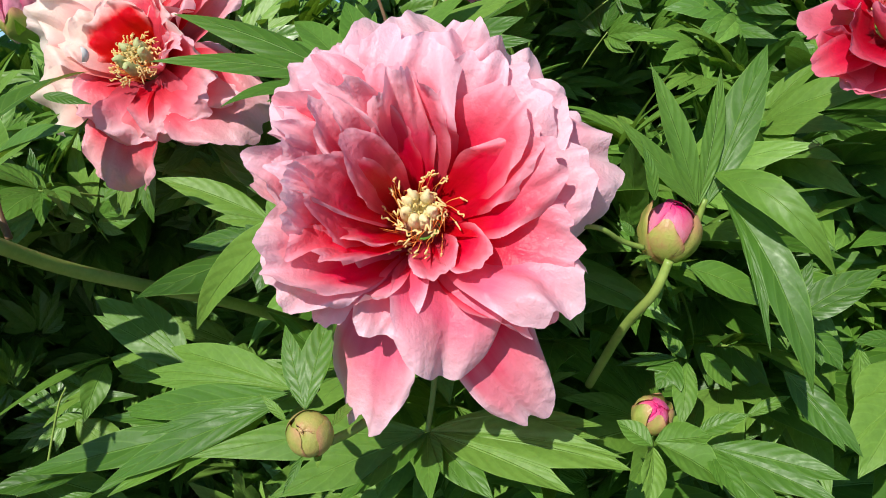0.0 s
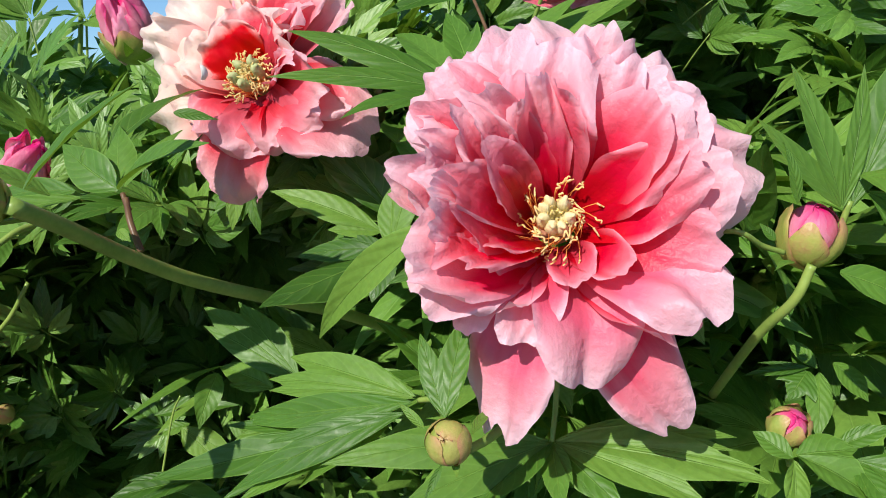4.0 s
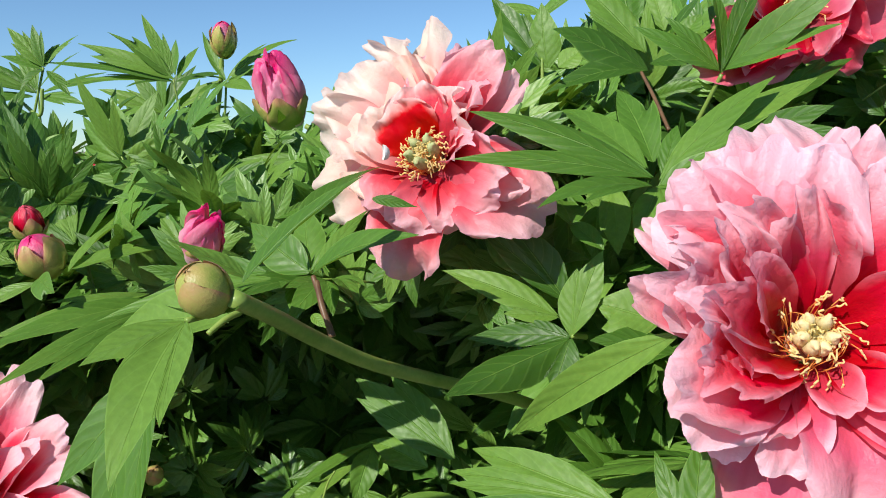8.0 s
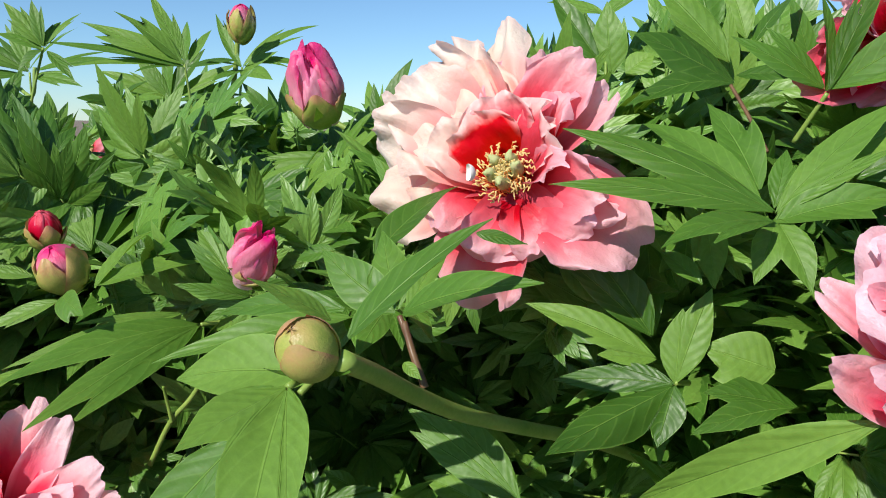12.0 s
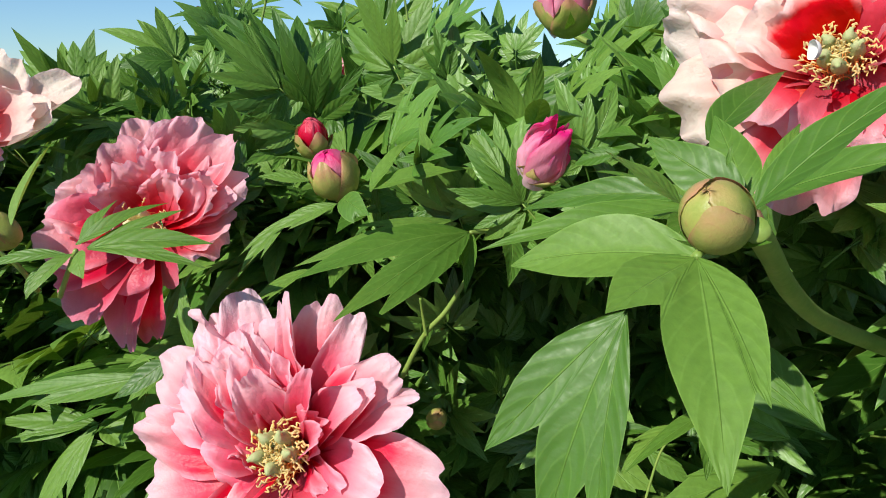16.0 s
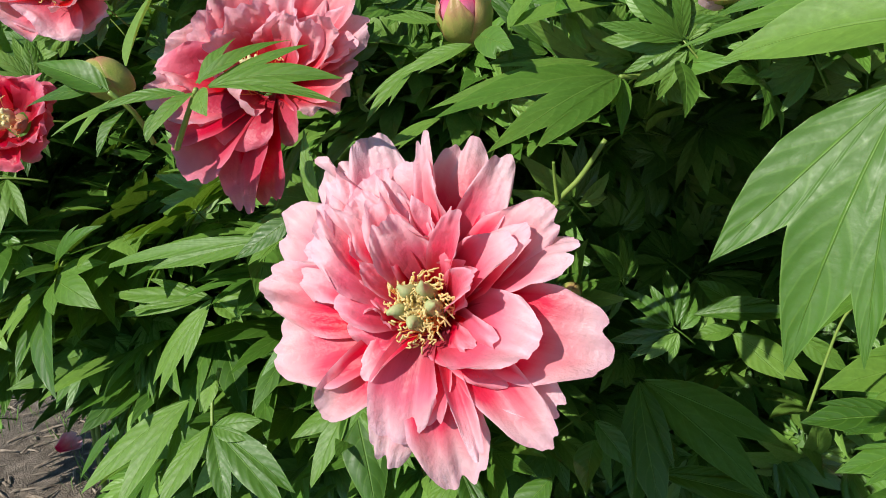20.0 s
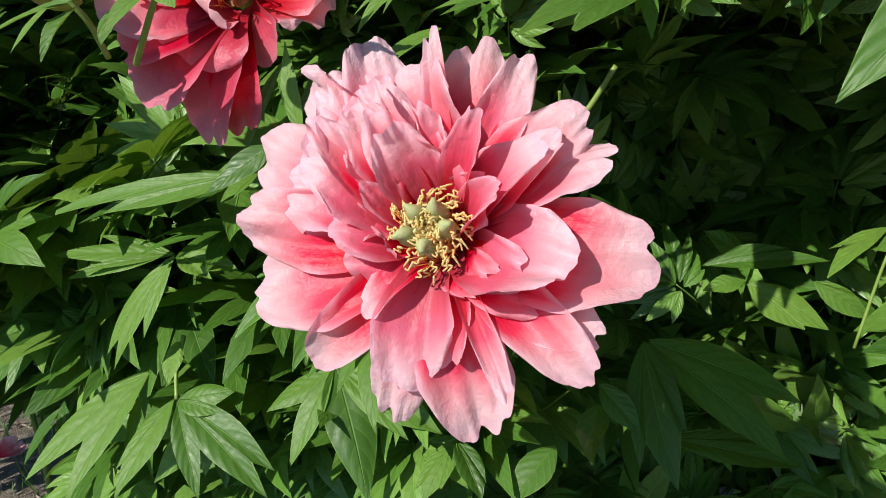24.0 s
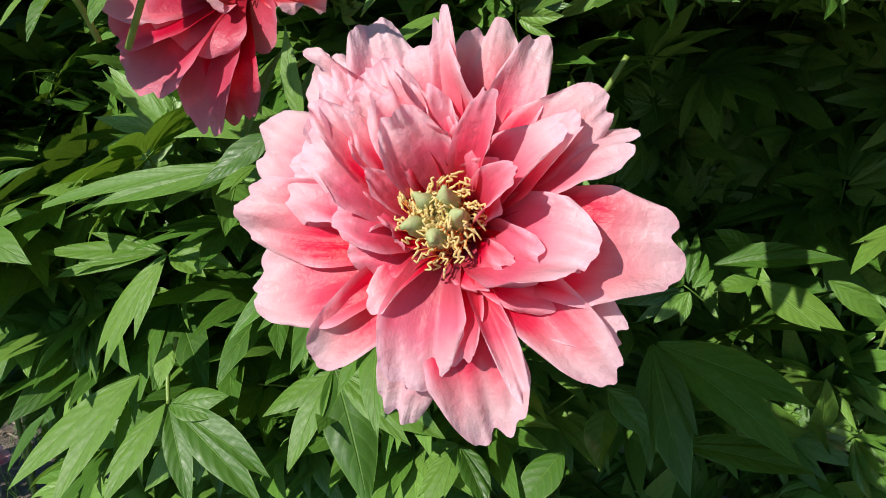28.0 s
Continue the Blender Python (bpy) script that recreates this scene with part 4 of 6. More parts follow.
petals(ruby, [(0.032, 0.014, -0.006, 0.052, 0.1, 0.3), (0.028, -0.010, -0.008, 0.047, 0.05, 0.3), (-0.017, -0.036, 0.000, 0.052, 0.0, 0.3), (-0.037, 0.004, 0.009, 0.057, 0.1, 0.3), (-0.002, 0.035, 0.004, 0.052, 0.12, 0.3), (0.025, 0.029, 0.007, 0.042, 0.2, 0.4), (-0.029, 0.028, 0.010, 0.052, 0.12, 0.3), (0.009, -0.023, 0.006, 0.046, 0.05, 0.3)], 1.0)
scarlet = flower('crimson pink peony seen through its own leaves', (0.058, 0.645, 1.079), (-0.05, -0.8, 0.55), CRIMSON, 'gold', 0.9, 30)
petals(scarlet, [(-0.074, -0.043, -0.004, 0.047, 0.1, 0.3), (-0.063, -0.032, 0.004, 0.042, 0.12, 0.3), (-0.042, -0.053, -0.016, 0.043, 0.05, 0.3), (-0.023, -0.047, -0.018, 0.047, 0.02, 0.3), (0.002, -0.037, -0.007, 0.046, 0.05, 0.3), (0.026, -0.028, -0.009, 0.046, 0.06, 0.3), (0.055, -0.016, -0.021, 0.051, 0.1, 0.3), (0.079, 0.010, -0.013, 0.051, 0.12, 0.3)], 1.0)
petals(scarlet, [(-0.052, 0.005, 0.020, 0.046, 0.16, 0.3), (-0.039, 0.034, 0.025, 0.051, 0.16, 0.3), (-0.014, 0.052, 0.029, 0.051, 0.16, 0.3), (0.019, 0.060, 0.025, 0.051, 0.16, 0.3), (0.053, 0.052, 0.014, 0.051, 0.16, 0.3), (-0.030, 0.004, 0.026, 0.037, 0.22, 0.4), (0.023, 0.014, 0.019, 0.037, 0.22, 0.4), (-0.000, 0.023, 0.023, 0.038, 0.22, 0.4)], 1.3, PINK)
ruddy = flower('crimson peony with smooth broad petals, opening', (0.248, 0.417, 0.989), (0.1, -0.7, 0.7), CRIMSON, 'gold', 0.9, 20)
petals(ruddy, [(-0.055, -0.028, -0.015, 0.021, -0.02, 0.6), (-0.046, 0.013, -0.012, 0.037, 0.18, 0.4), (-0.038, -0.034, -0.016, 0.047, 0.2, 0.3), (-0.016, -0.046, -0.014, 0.050, 0.2, 0.3), (-0.026, 0.029, 0.002, 0.050, 0.2, 0.4), (0.016, 0.047, 0.009, 0.057, 0.2, 0.4), (0.031, 0.015, 0.015, 0.055, 0.2, 0.4), (0.026, -0.023, -0.010, 0.052, 0.2, 0.3), (-0.045, -0.027, 0.011, 0.037, 0.24, 0.4), (-0.012, -0.030, 0.015, 0.042, 0.24, 0.4)], 0.6)
bud('plump green and russet peony bud showing magenta petals', (0.117, 0.377, 0.880), (0.0, -0.25, 0.95), 0.0160, 1.15, 0.75, MAGENTA, 3, 0.0, 2)
stem('green peony stem below a plump bud', [(0.115, 0.368, 0.866), (0.109, 0.372, 0.847), (0.101, 0.398, 0.820), (0.094, 0.450, 0.765)], 0.0024, 0.0028)
stem('green peony stem below a plump bud', [(0.102, 0.370, 0.872), (0.089, 0.363, 0.877), (0.076, 0.354, 0.885), (0.066, 0.364, 0.884)], 0.0014, 0.0012)
bud('small round closed green and russet peony bud', (-0.062, 0.320, 0.794), (-0.1, -0.85, 0.55), 0.0115, 1.02, 0.05, MAGENTA, 5, 0.0, 1)
stem('green stalk of a small round bud', [(-0.053, 0.325, 0.788), (-0.041, 0.344, 0.787), (-0.019, 0.376, 0.793)], 0.0022, 0.0025)
spray('narrow pale green bracts beside a round bud', [[(-0.073, 0.321, 0.800, -0.086, 0.328, 0.810, 0.0042, 0.10)], [(-0.051, 0.320, 0.798, -0.041, 0.346, 0.800, 0.0049, 0.10)], [(-0.065, 0.317, 0.784, -0.073, 0.309, 0.770, 0.0036, 0.10)]])
bud('small green peony bud with a crimson tip', (0.118, 0.391, 0.771), (0.15, -0.6, 0.75), 0.0118, 1.05, 0.5, MAGENTA, 7, 0.0, 1)
bud('plump russet and olive closed peony bud on a thick stalk', (-0.294, 0.347, 0.909), (-0.25, -0.6, 0.72), 0.0144, 1.12, 0.03, MAGENTA, 4, 0.0, 2)
stem('thick green peony stalk with a reddish tinge', [(-0.280, 0.348, 0.905), (-0.271, 0.377, 0.889), (-0.258, 0.416, 0.865), (-0.237, 0.457, 0.840), (-0.203, 0.499, 0.817), (-0.159, 0.552, 0.789), (-0.113, 0.614, 0.750)], 0.0048, 0.0046)
stem('reddish stalk joining the thick stem', [(-0.257, 0.432, 0.864), (-0.265, 0.438, 0.881), (-0.272, 0.449, 0.895)], 0.0022, 0.0018, RED_STEM)
bud('bright magenta opening peony bud above pale sepals', (-0.397, 0.541, 0.909), (0.45, -0.25, 0.85), 0.0175, 1.05, 1.55, MAGENTA, 11, 1.3, 1)
bud('magenta and green peony bud held up against the sky', (-0.588, 0.989, 1.128), (0.1, -0.2, 0.95), 0.0186, 1.45, 0.85, MAGENTA, 13, 0.0, 2)
stem('green stalk of a bud against the sky', [(-0.608, 1.024, 1.109), (-0.614, 1.029, 1.075), (-0.636, 1.044, 0.990)], 0.0032, 0.0036)
bud('half open pink and magenta peony bud with green sepals', (-0.427, 0.785, 1.033), (-0.15, -0.3, 0.92), 0.0290, 1.22, 1.45, MAGENTA, 18, 1.1, 1)
stem('green stalk under a half open bud', [(-0.428, 0.864, 1.004), (-0.384, 0.861, 0.980), (-0.338, 0.855, 0.943)], 0.0032, 0.0036)
bud('round peony bud with a pink crown and olive sepals', (-0.570, 0.579, 0.889), (-0.1, -0.35, 0.9), 0.0207, 1.1, 0.85, MAGENTA, 19, 0.0, 2)
bud('crimson peony bud behind a rounder one', (-0.600, 0.606, 0.914), (0.05, -0.3, 0.95), 0.0150, 1.2, 1.3, CRIMSON, 23, 0.2, 1)
bud('pointed olive green peony bud lying among leaves', (-0.787, 0.461, 0.853), (-0.75, -0.35, 0.45), 0.0147, 1.35, 0.12, MAGENTA, 29, 0.0, 1)
bud('small pink bud far off among the leaves', (-1.112, 1.169, 1.063), (0.2, -0.3, 0.9), 0.0152, 1.4, 1.1, MAGENTA, 31, 0.3, 0)
bud('small dusty pink flower far off in the foliage', (-0.794, 1.007, 0.959), (0.6, -0.5, 0.4), 0.0208, 1.4, 1.4, SALMON, 33, 0.8, 0)
bud('small dusty pink bud far off in the foliage', (-0.760, 0.904, 0.922), (-0.4, -0.5, 0.6), 0.0108, 1.5, 1.4, SALMON, 35, 0.6, 0)
bud('small dusty pink flower far off in the foliage', (-0.765, 1.003, 0.972), (0.6, -0.5, 0.4), 0.0182, 1.4, 1.4, SALMON, 37, 0.8, 0)
bud('small crimson bud deep in the foliage', (-0.480, 1.053, 0.959), (0.6, -0.5, 0.4), 0.0144, 1.3, 1.4, CRIMSON, 39, 0.5, 0)
bud('small russet bud in the shade', (-0.496, 0.610, 0.678), (0.3, -0.5, 0.5), 0.0094, 1.3, 0.0, CRIMSON, 41, 0.0, 0)
spray('glossy green peony leaf with narrow upright fingers', [[(0.128, 0.370, 0.893, 0.102, 0.377, 0.963, 0.0185, 0.08), (0.124, 0.371, 0.909, 0.082, 0.362, 0.938, 0.0138, 0.06), (0.125, 0.375, 0.925, 0.141, 0.388, 0.962, 0.0142, 0.06)], [(0.132, 0.370, 0.893, 0.168, 0.396, 0.978, 0.0263, 0.10), (0.141, 0.380, 0.925, 0.174, 0.402, 0.959, 0.0116, 0.10)], [(0.136, 0.371, 0.909, 0.181, 0.332, 0.866, 0.0167, 0.60)], [(0.138, 0.370, 0.902, 0.171, 0.321, 0.812, 0.0227, 0.20), (0.145, 0.364, 0.896, 0.180, 0.339, 0.873, 0.0157, 0.10), (0.164, 0.337, 0.840, 0.150, 0.328, 0.823, 0.0063, 0.10)]], [(0.114, 0.377, 0.861), (0.127, 0.375, 0.876), (0.132, 0.371, 0.897)])
spray('pale narrow bracts around a plump bud', [[(0.118, 0.345, 0.867, 0.158, 0.346, 0.847, 0.0169, 0.12)], [(0.104, 0.362, 0.897, 0.096, 0.363, 0.926, 0.0061, 0.10)], [(0.103, 0.361, 0.869, 0.091, 0.350, 0.867, 0.0050, 0.10)], [(0.095, 0.363, 0.879, 0.088, 0.365, 0.887, 0.0045, 0.10)]])
spray('glossy green lobed peony leaf in sunlight', [[(0.201, 0.412, 0.819, 0.248, 0.409, 0.855, 0.0259, 0.10), (0.214, 0.414, 0.829, 0.243, 0.406, 0.838, 0.0162, 0.10), (0.211, 0.414, 0.827, 0.219, 0.429, 0.852, 0.0132, 0.10)], [(0.216, 0.421, 0.813, 0.231, 0.406, 0.791, 0.0232, 0.10), (0.206, 0.420, 0.810, 0.218, 0.406, 0.794, 0.0198, 0.10)]])
spray('glossy green lobed peony leaf in sunlight', [[(0.151, 0.435, 0.786, 0.140, 0.408, 0.755, 0.0178, 0.10)], [(0.146, 0.436, 0.788, 0.107, 0.435, 0.782, 0.0091, 0.10)], [(0.144, 0.435, 0.786, 0.129, 0.422, 0.773, 0.0156, 0.10)], [(0.163, 0.446, 0.788, 0.180, 0.432, 0.769, 0.0212, 0.10)], [(0.154, 0.445, 0.784, 0.139, 0.459, 0.799, 0.0126, 0.10)]])
spray('glossy green lobed peony leaf in sunlight', [[(0.146, 0.398, 0.755, 0.174, 0.391, 0.771, 0.0136, 0.10)], [(0.179, 0.410, 0.761, 0.206, 0.412, 0.774, 0.0094, 0.10)], [(0.192, 0.397, 0.796, 0.218, 0.369, 0.760, 0.0193, 0.10), (0.213, 0.394, 0.785, 0.228, 0.368, 0.757, 0.0171, 0.10)]])
spray('glossy green lobed peony leaf in sunlight', [[(0.114, 0.370, 0.765, 0.149, 0.351, 0.748, 0.0284, 0.10), (0.114, 0.370, 0.765, 0.145, 0.370, 0.767, 0.0243, 0.10)], [(0.113, 0.369, 0.763, 0.106, 0.344, 0.741, 0.0178, 0.10)], [(0.113, 0.369, 0.763, 0.095, 0.381, 0.772, 0.0154, 0.10)]], [(0.115, 0.378, 0.755), (0.117, 0.389, 0.760)])
spray('pale veined lobed peony leaf close to the ground', [[(0.143, 0.369, 0.763, 0.203, 0.338, 0.762, 0.0220, 0.05), (0.143, 0.369, 0.763, 0.199, 0.335, 0.747, 0.0205, 0.05), (0.143, 0.369, 0.763, 0.169, 0.324, 0.742, 0.0231, 0.05)], [(0.143, 0.369, 0.762, 0.151, 0.335, 0.747, 0.0146, 0.10)]])
spray('glossy green lobed peony leaf in sunlight', [[(0.270, 0.417, 0.793, 0.229, 0.391, 0.768, 0.0262, 0.10)], [(0.279, 0.429, 0.803, 0.249, 0.429, 0.802, 0.0154, 0.10)], [(0.261, 0.394, 0.782, 0.218, 0.369, 0.763, 0.0281, 0.10), (0.261, 0.392, 0.776, 0.224, 0.365, 0.742, 0.0281, 0.10)], [(0.257, 0.438, 0.797, 0.250, 0.420, 0.760, 0.0156, 0.10)]])
spray('glossy green lobed peony leaf in sunlight', [[(-0.009, 0.399, 0.757, 0.102, 0.362, 0.754, 0.0361, 0.10), (0.025, 0.393, 0.756, 0.099, 0.368, 0.759, 0.0188, 0.10), (0.027, 0.388, 0.755, 0.070, 0.354, 0.739, 0.0277, 0.10)], [(-0.009, 0.399, 0.757, 0.091, 0.392, 0.772, 0.0259, 0.10), (0.038, 0.402, 0.771, 0.090, 0.388, 0.754, 0.0194, 0.10)], [(-0.009, 0.399, 0.757, -0.137, 0.369, 0.762, 0.0300, 0.10), (-0.043, 0.388, 0.754, -0.093, 0.354, 0.742, 0.0308, 0.10)], [(-0.009, 0.399, 0.757, -0.006, 0.354, 0.739, 0.0187, 0.10)], [(-0.009, 0.399, 0.757, 0.026, 0.363, 0.733, 0.0252, 0.10)], [(-0.009, 0.399, 0.757, -0.055, 0.354, 0.739, 0.0343, 0.10)]], [(-0.004, 0.426, 0.790), (-0.006, 0.412, 0.774), (-0.009, 0.399, 0.757)])
spray('broad pale green lobed peony leaf', [[(-0.086, 0.404, 0.781, -0.178, 0.450, 0.792, 0.0275, 0.10), (-0.095, 0.413, 0.777, -0.191, 0.448, 0.774, 0.0209, 0.10), (-0.095, 0.413, 0.775, -0.186, 0.446, 0.762, 0.0191, 0.10)], [(-0.086, 0.394, 0.783, -0.203, 0.438, 0.750, 0.0244, 0.10), (-0.119, 0.440, 0.758, -0.203, 0.437, 0.746, 0.0179, 0.10)], [(-0.091, 0.393, 0.777, -0.202, 0.396, 0.728, 0.0227, 0.12)], [(-0.105, 0.410, 0.761, -0.194, 0.391, 0.720, 0.0248, 0.10)], [(-0.107, 0.419, 0.756, -0.269, 0.429, 0.707, 0.0297, 0.10)]], [(-0.068, 0.376, 0.793), (-0.084, 0.394, 0.784)])
spray('upright pale green forked peony leaf', [[(-0.063, 0.317, 0.807, -0.054, 0.351, 0.846, 0.0182, 0.10), (-0.064, 0.318, 0.810, -0.076, 0.345, 0.839, 0.0138, 0.08)]])
spray('single narrow pale green peony leaflet hanging', [[(-0.068, 0.345, 0.893, -0.147, 0.425, 0.810, 0.019, 0.12)]])
spray('glossy green lobed peony leaf in sunlight', [[(-0.122, 0.527, 0.858, -0.207, 0.539, 0.890, 0.0271, 0.10), (-0.134, 0.526, 0.867, -0.162, 0.521, 0.859, 0.0171, 0.10)], [(-0.114, 0.506, 0.849, -0.195, 0.446, 0.828, 0.0296, 0.08), (-0.116, 0.505, 0.847, -0.187, 0.534, 0.835, 0.0209, 0.10), (-0.123, 0.505, 0.852, -0.154, 0.521, 0.855, 0.0149, 0.10), (-0.113, 0.506, 0.847, -0.125, 0.489, 0.813, 0.0271, 0.10)], [(-0.114, 0.506, 0.849, -0.112, 0.513, 0.896, 0.0255, 0.10), (-0.109, 0.508, 0.858, -0.091, 0.528, 0.905, 0.0258, 0.10)]], [(-0.104, 0.517, 0.847), (-0.114, 0.506, 0.850)])
spray('glossy green lobed peony leaf in sunlight', [[(-0.206, 0.577, 0.725, -0.300, 0.613, 0.787, 0.0365, 0.10), (-0.206, 0.577, 0.725, -0.295, 0.611, 0.764, 0.0274, 0.10), (-0.208, 0.577, 0.730, -0.266, 0.627, 0.778, 0.0322, 0.10)], [(-0.227, 0.573, 0.719, -0.284, 0.607, 0.727, 0.0274, 0.10)]])
spray('glossy green lobed peony leaf in sunlight', [[(-0.045, 0.495, 0.843, -0.092, 0.482, 0.873, 0.0311, 0.10), (-0.041, 0.495, 0.843, -0.104, 0.485, 0.837, 0.0210, 0.10), (-0.046, 0.473, 0.840, -0.113, 0.470, 0.812, 0.0169, 0.10)], [(-0.057, 0.506, 0.861, -0.099, 0.512, 0.872, 0.0325, 0.10)]])
spray('glossy green lobed peony leaf in sunlight', [[(-0.118, 0.578, 0.858, -0.162, 0.591, 0.918, 0.0380, 0.10), (-0.119, 0.579, 0.866, -0.188, 0.597, 0.913, 0.0255, 0.10)], [(-0.091, 0.558, 0.901, -0.119, 0.577, 0.921, 0.0201, 0.10)]])
spray('glossy green lobed peony leaf in sunlight', [[(-0.061, 0.515, 0.955, -0.190, 0.540, 1.001, 0.0291, 0.14), (-0.075, 0.510, 0.960, -0.196, 0.508, 0.965, 0.0243, 0.12)], [(-0.063, 0.540, 0.960, -0.124, 0.650, 1.007, 0.0290, 0.10)], [(-0.062, 0.512, 0.950, -0.137, 0.460, 0.941, 0.0249, 0.16)], [(-0.057, 0.534, 0.952, 0.022, 0.571, 1.026, 0.0281, 0.10)], [(-0.057, 0.528, 0.948, 0.015, 0.531, 0.965, 0.0260, 0.12)], [(-0.057, 0.529, 0.950, -0.073, 0.501, 0.913, 0.0222, 0.10), (-0.055, 0.529, 0.950, -0.042, 0.495, 0.912, 0.0247, 0.10)], [(-0.053, 0.550, 0.954, -0.040, 0.578, 0.991, 0.0175, 0.10)], [(-0.057, 0.572, 0.964, -0.080, 0.638, 1.021, 0.0251, 0.10)]])
stem('thin reddish peony stalk', [(-0.041, 0.618, 0.988), (-0.049, 0.641, 1.012), (-0.059, 0.664, 1.037)], 0.0016, 0.0014, RED_STEM)
spray('glossy green lobed peony leaf in sunlight', [[(-0.035, 0.555, 0.969, 0.059, 0.597, 1.023, 0.0233, 0.10)], [(-0.005, 0.560, 0.974, 0.057, 0.553, 1.003, 0.0279, 0.10), (0.003, 0.562, 0.980, 0.064, 0.541, 0.985, 0.0221, 0.10)], [(0.031, 0.610, 1.003, 0.091, 0.624, 1.040, 0.0287, 0.10)]])
spray('glossy green lobed peony leaf in sunlight', [[(-0.051, 0.685, 1.039, -0.134, 0.679, 1.076, 0.0448, 0.10), (-0.056, 0.684, 1.036, -0.142, 0.649, 1.019, 0.0278, 0.10), (-0.058, 0.685, 1.046, -0.099, 0.706, 1.086, 0.0335, 0.10)], [(-0.051, 0.686, 1.046, -0.004, 0.652, 1.043, 0.0228, 0.10)], [(-0.051, 0.708, 1.057, -0.118, 0.729, 1.128, 0.0371, 0.10)], [(-0.063, 0.731, 1.084, -0.076, 0.757, 1.137, 0.0408, 0.10)]])
spray('glossy green lobed peony leaf in sunlight', [[(-0.002, 0.630, 1.031, -0.011, 0.628, 1.098, 0.0190, 0.10)], [(-0.002, 0.630, 1.033, -0.071, 0.626, 1.068, 0.0234, 0.10), (-0.013, 0.630, 1.041, -0.046, 0.640, 1.076, 0.0193, 0.10)], [(-0.003, 0.619, 1.030, 0.033, 0.626, 1.113, 0.0249, 0.10)], [(-0.003, 0.620, 1.032, 0.072, 0.587, 1.086, 0.0319, 0.10)], [(-0.003, 0.620, 1.032, 0.072, 0.583, 1.058, 0.0220, 0.10)], [(-0.000, 0.630, 1.033, 0.020, 0.638, 1.067, 0.0255, 0.10)]], [(-0.016, 0.643, 0.995), (-0.002, 0.625, 1.030)])
spray('glossy green lobed peony leaf in sunlight', [[(-0.145, 0.776, 1.053, -0.202, 0.799, 1.130, 0.0333, 0.10)], [(-0.140, 0.777, 1.053, -0.147, 0.785, 1.118, 0.0328, 0.10)], [(-0.145, 0.777, 1.059, -0.180, 0.800, 1.110, 0.0222, 0.10)], [(-0.152, 0.813, 1.106, -0.108, 0.814, 1.138, 0.0283, 0.10)], [(-0.146, 0.825, 1.113, -0.202, 0.840, 1.128, 0.0234, 0.10)], [(-0.130, 0.758, 1.052, -0.104, 0.764, 1.068, 0.0319, 0.10)]], [(-0.145, 0.772, 1.026), (-0.146, 0.778, 1.064)])
spray('glossy green lobed peony leaf in sunlight', [[(-0.028, 0.735, 1.074, 0.011, 0.747, 1.124, 0.0251, 0.10)], [(-0.033, 0.735, 1.079, -0.046, 0.761, 1.132, 0.0306, 0.10)], [(-0.022, 0.714, 1.067, -0.003, 0.720, 1.091, 0.0243, 0.10)], [(-0.028, 0.734, 1.069, -0.055, 0.754, 1.096, 0.0255, 0.10)]])
spray('pale glossy smooth peony leaflet rising beside a bud', [[(-0.280, 0.362, 0.910, -0.219, 0.377, 0.963, 0.0209, 0.08)]])
spray('smooth broad peony leaf on a reddish stalk below a flower', [[(-0.271, 0.442, 0.902, -0.196, 0.402, 0.930, 0.0217, 0.14)], [(-0.296, 0.483, 0.926, -0.254, 0.548, 0.963, 0.0222, 0.14, -0.45)], [(-0.276, 0.451, 0.901, -0.294, 0.493, 0.939, 0.0205, 0.08)], [(-0.277, 0.451, 0.900, -0.328, 0.480, 0.928, 0.0223, 0.10)], [(-0.232, 0.441, 0.947, -0.205, 0.442, 0.942, 0.0071, 0.08)]], [(-0.269, 0.445, 0.888), (-0.275, 0.451, 0.898)], red=True)
spray('glossy green lobed peony leaf in sunlight', [[(-0.218, 0.636, 0.894, -0.112, 0.600, 0.844, 0.0309, 0.10)], [(-0.186, 0.620, 0.902, -0.131, 0.592, 0.871, 0.0344, 0.10)], [(-0.289, 0.621, 0.857, -0.266, 0.650, 0.895, 0.0278, 0.10)], [(-0.254, 0.631, 0.894, -0.246, 0.624, 0.840, 0.0182, 0.10)], [(-0.263, 0.630, 0.894, -0.271, 0.621, 0.844, 0.0182, 0.10)]])
spray('glossy green lobed peony leaf in sunlight', [[(-0.115, 0.570, 0.918, -0.133, 0.652, 0.931, 0.0255, 0.10)], [(-0.120, 0.655, 0.940, -0.117, 0.601, 0.852, 0.0309, 0.10)], [(-0.083, 0.609, 0.946, -0.079, 0.571, 0.895, 0.0285, 0.10)], [(-0.095, 0.605, 0.929, -0.098, 0.598, 0.888, 0.0251, 0.10)]])
spray('large smooth three-lobed peony leaf below a bud', [[(-0.300, 0.339, 0.895, -0.287, 0.255, 0.845, 0.029, 0.12, 0.0, -0.1), (-0.300, 0.339, 0.895, -0.277, 0.274, 0.866, 0.019, 0.06), (-0.300, 0.339, 0.895, -0.327, 0.296, 0.880, 0.026, 0.06)]], [(-0.290, 0.392, 0.893), (-0.300, 0.339, 0.895)])
spray('large drooping forked peony leaf below a bud', [[(-0.325, 0.357, 0.867, -0.354, 0.334, 0.768, 0.0280, 0.08), (-0.325, 0.357, 0.867, -0.382, 0.342, 0.803, 0.0250, 0.06), (-0.325, 0.357, 0.867, -0.331, 0.327, 0.775, 0.0180, 0.05)]], [(-0.296, 0.390, 0.888), (-0.300, 0.380, 0.886), (-0.306, 0.371, 0.880)])
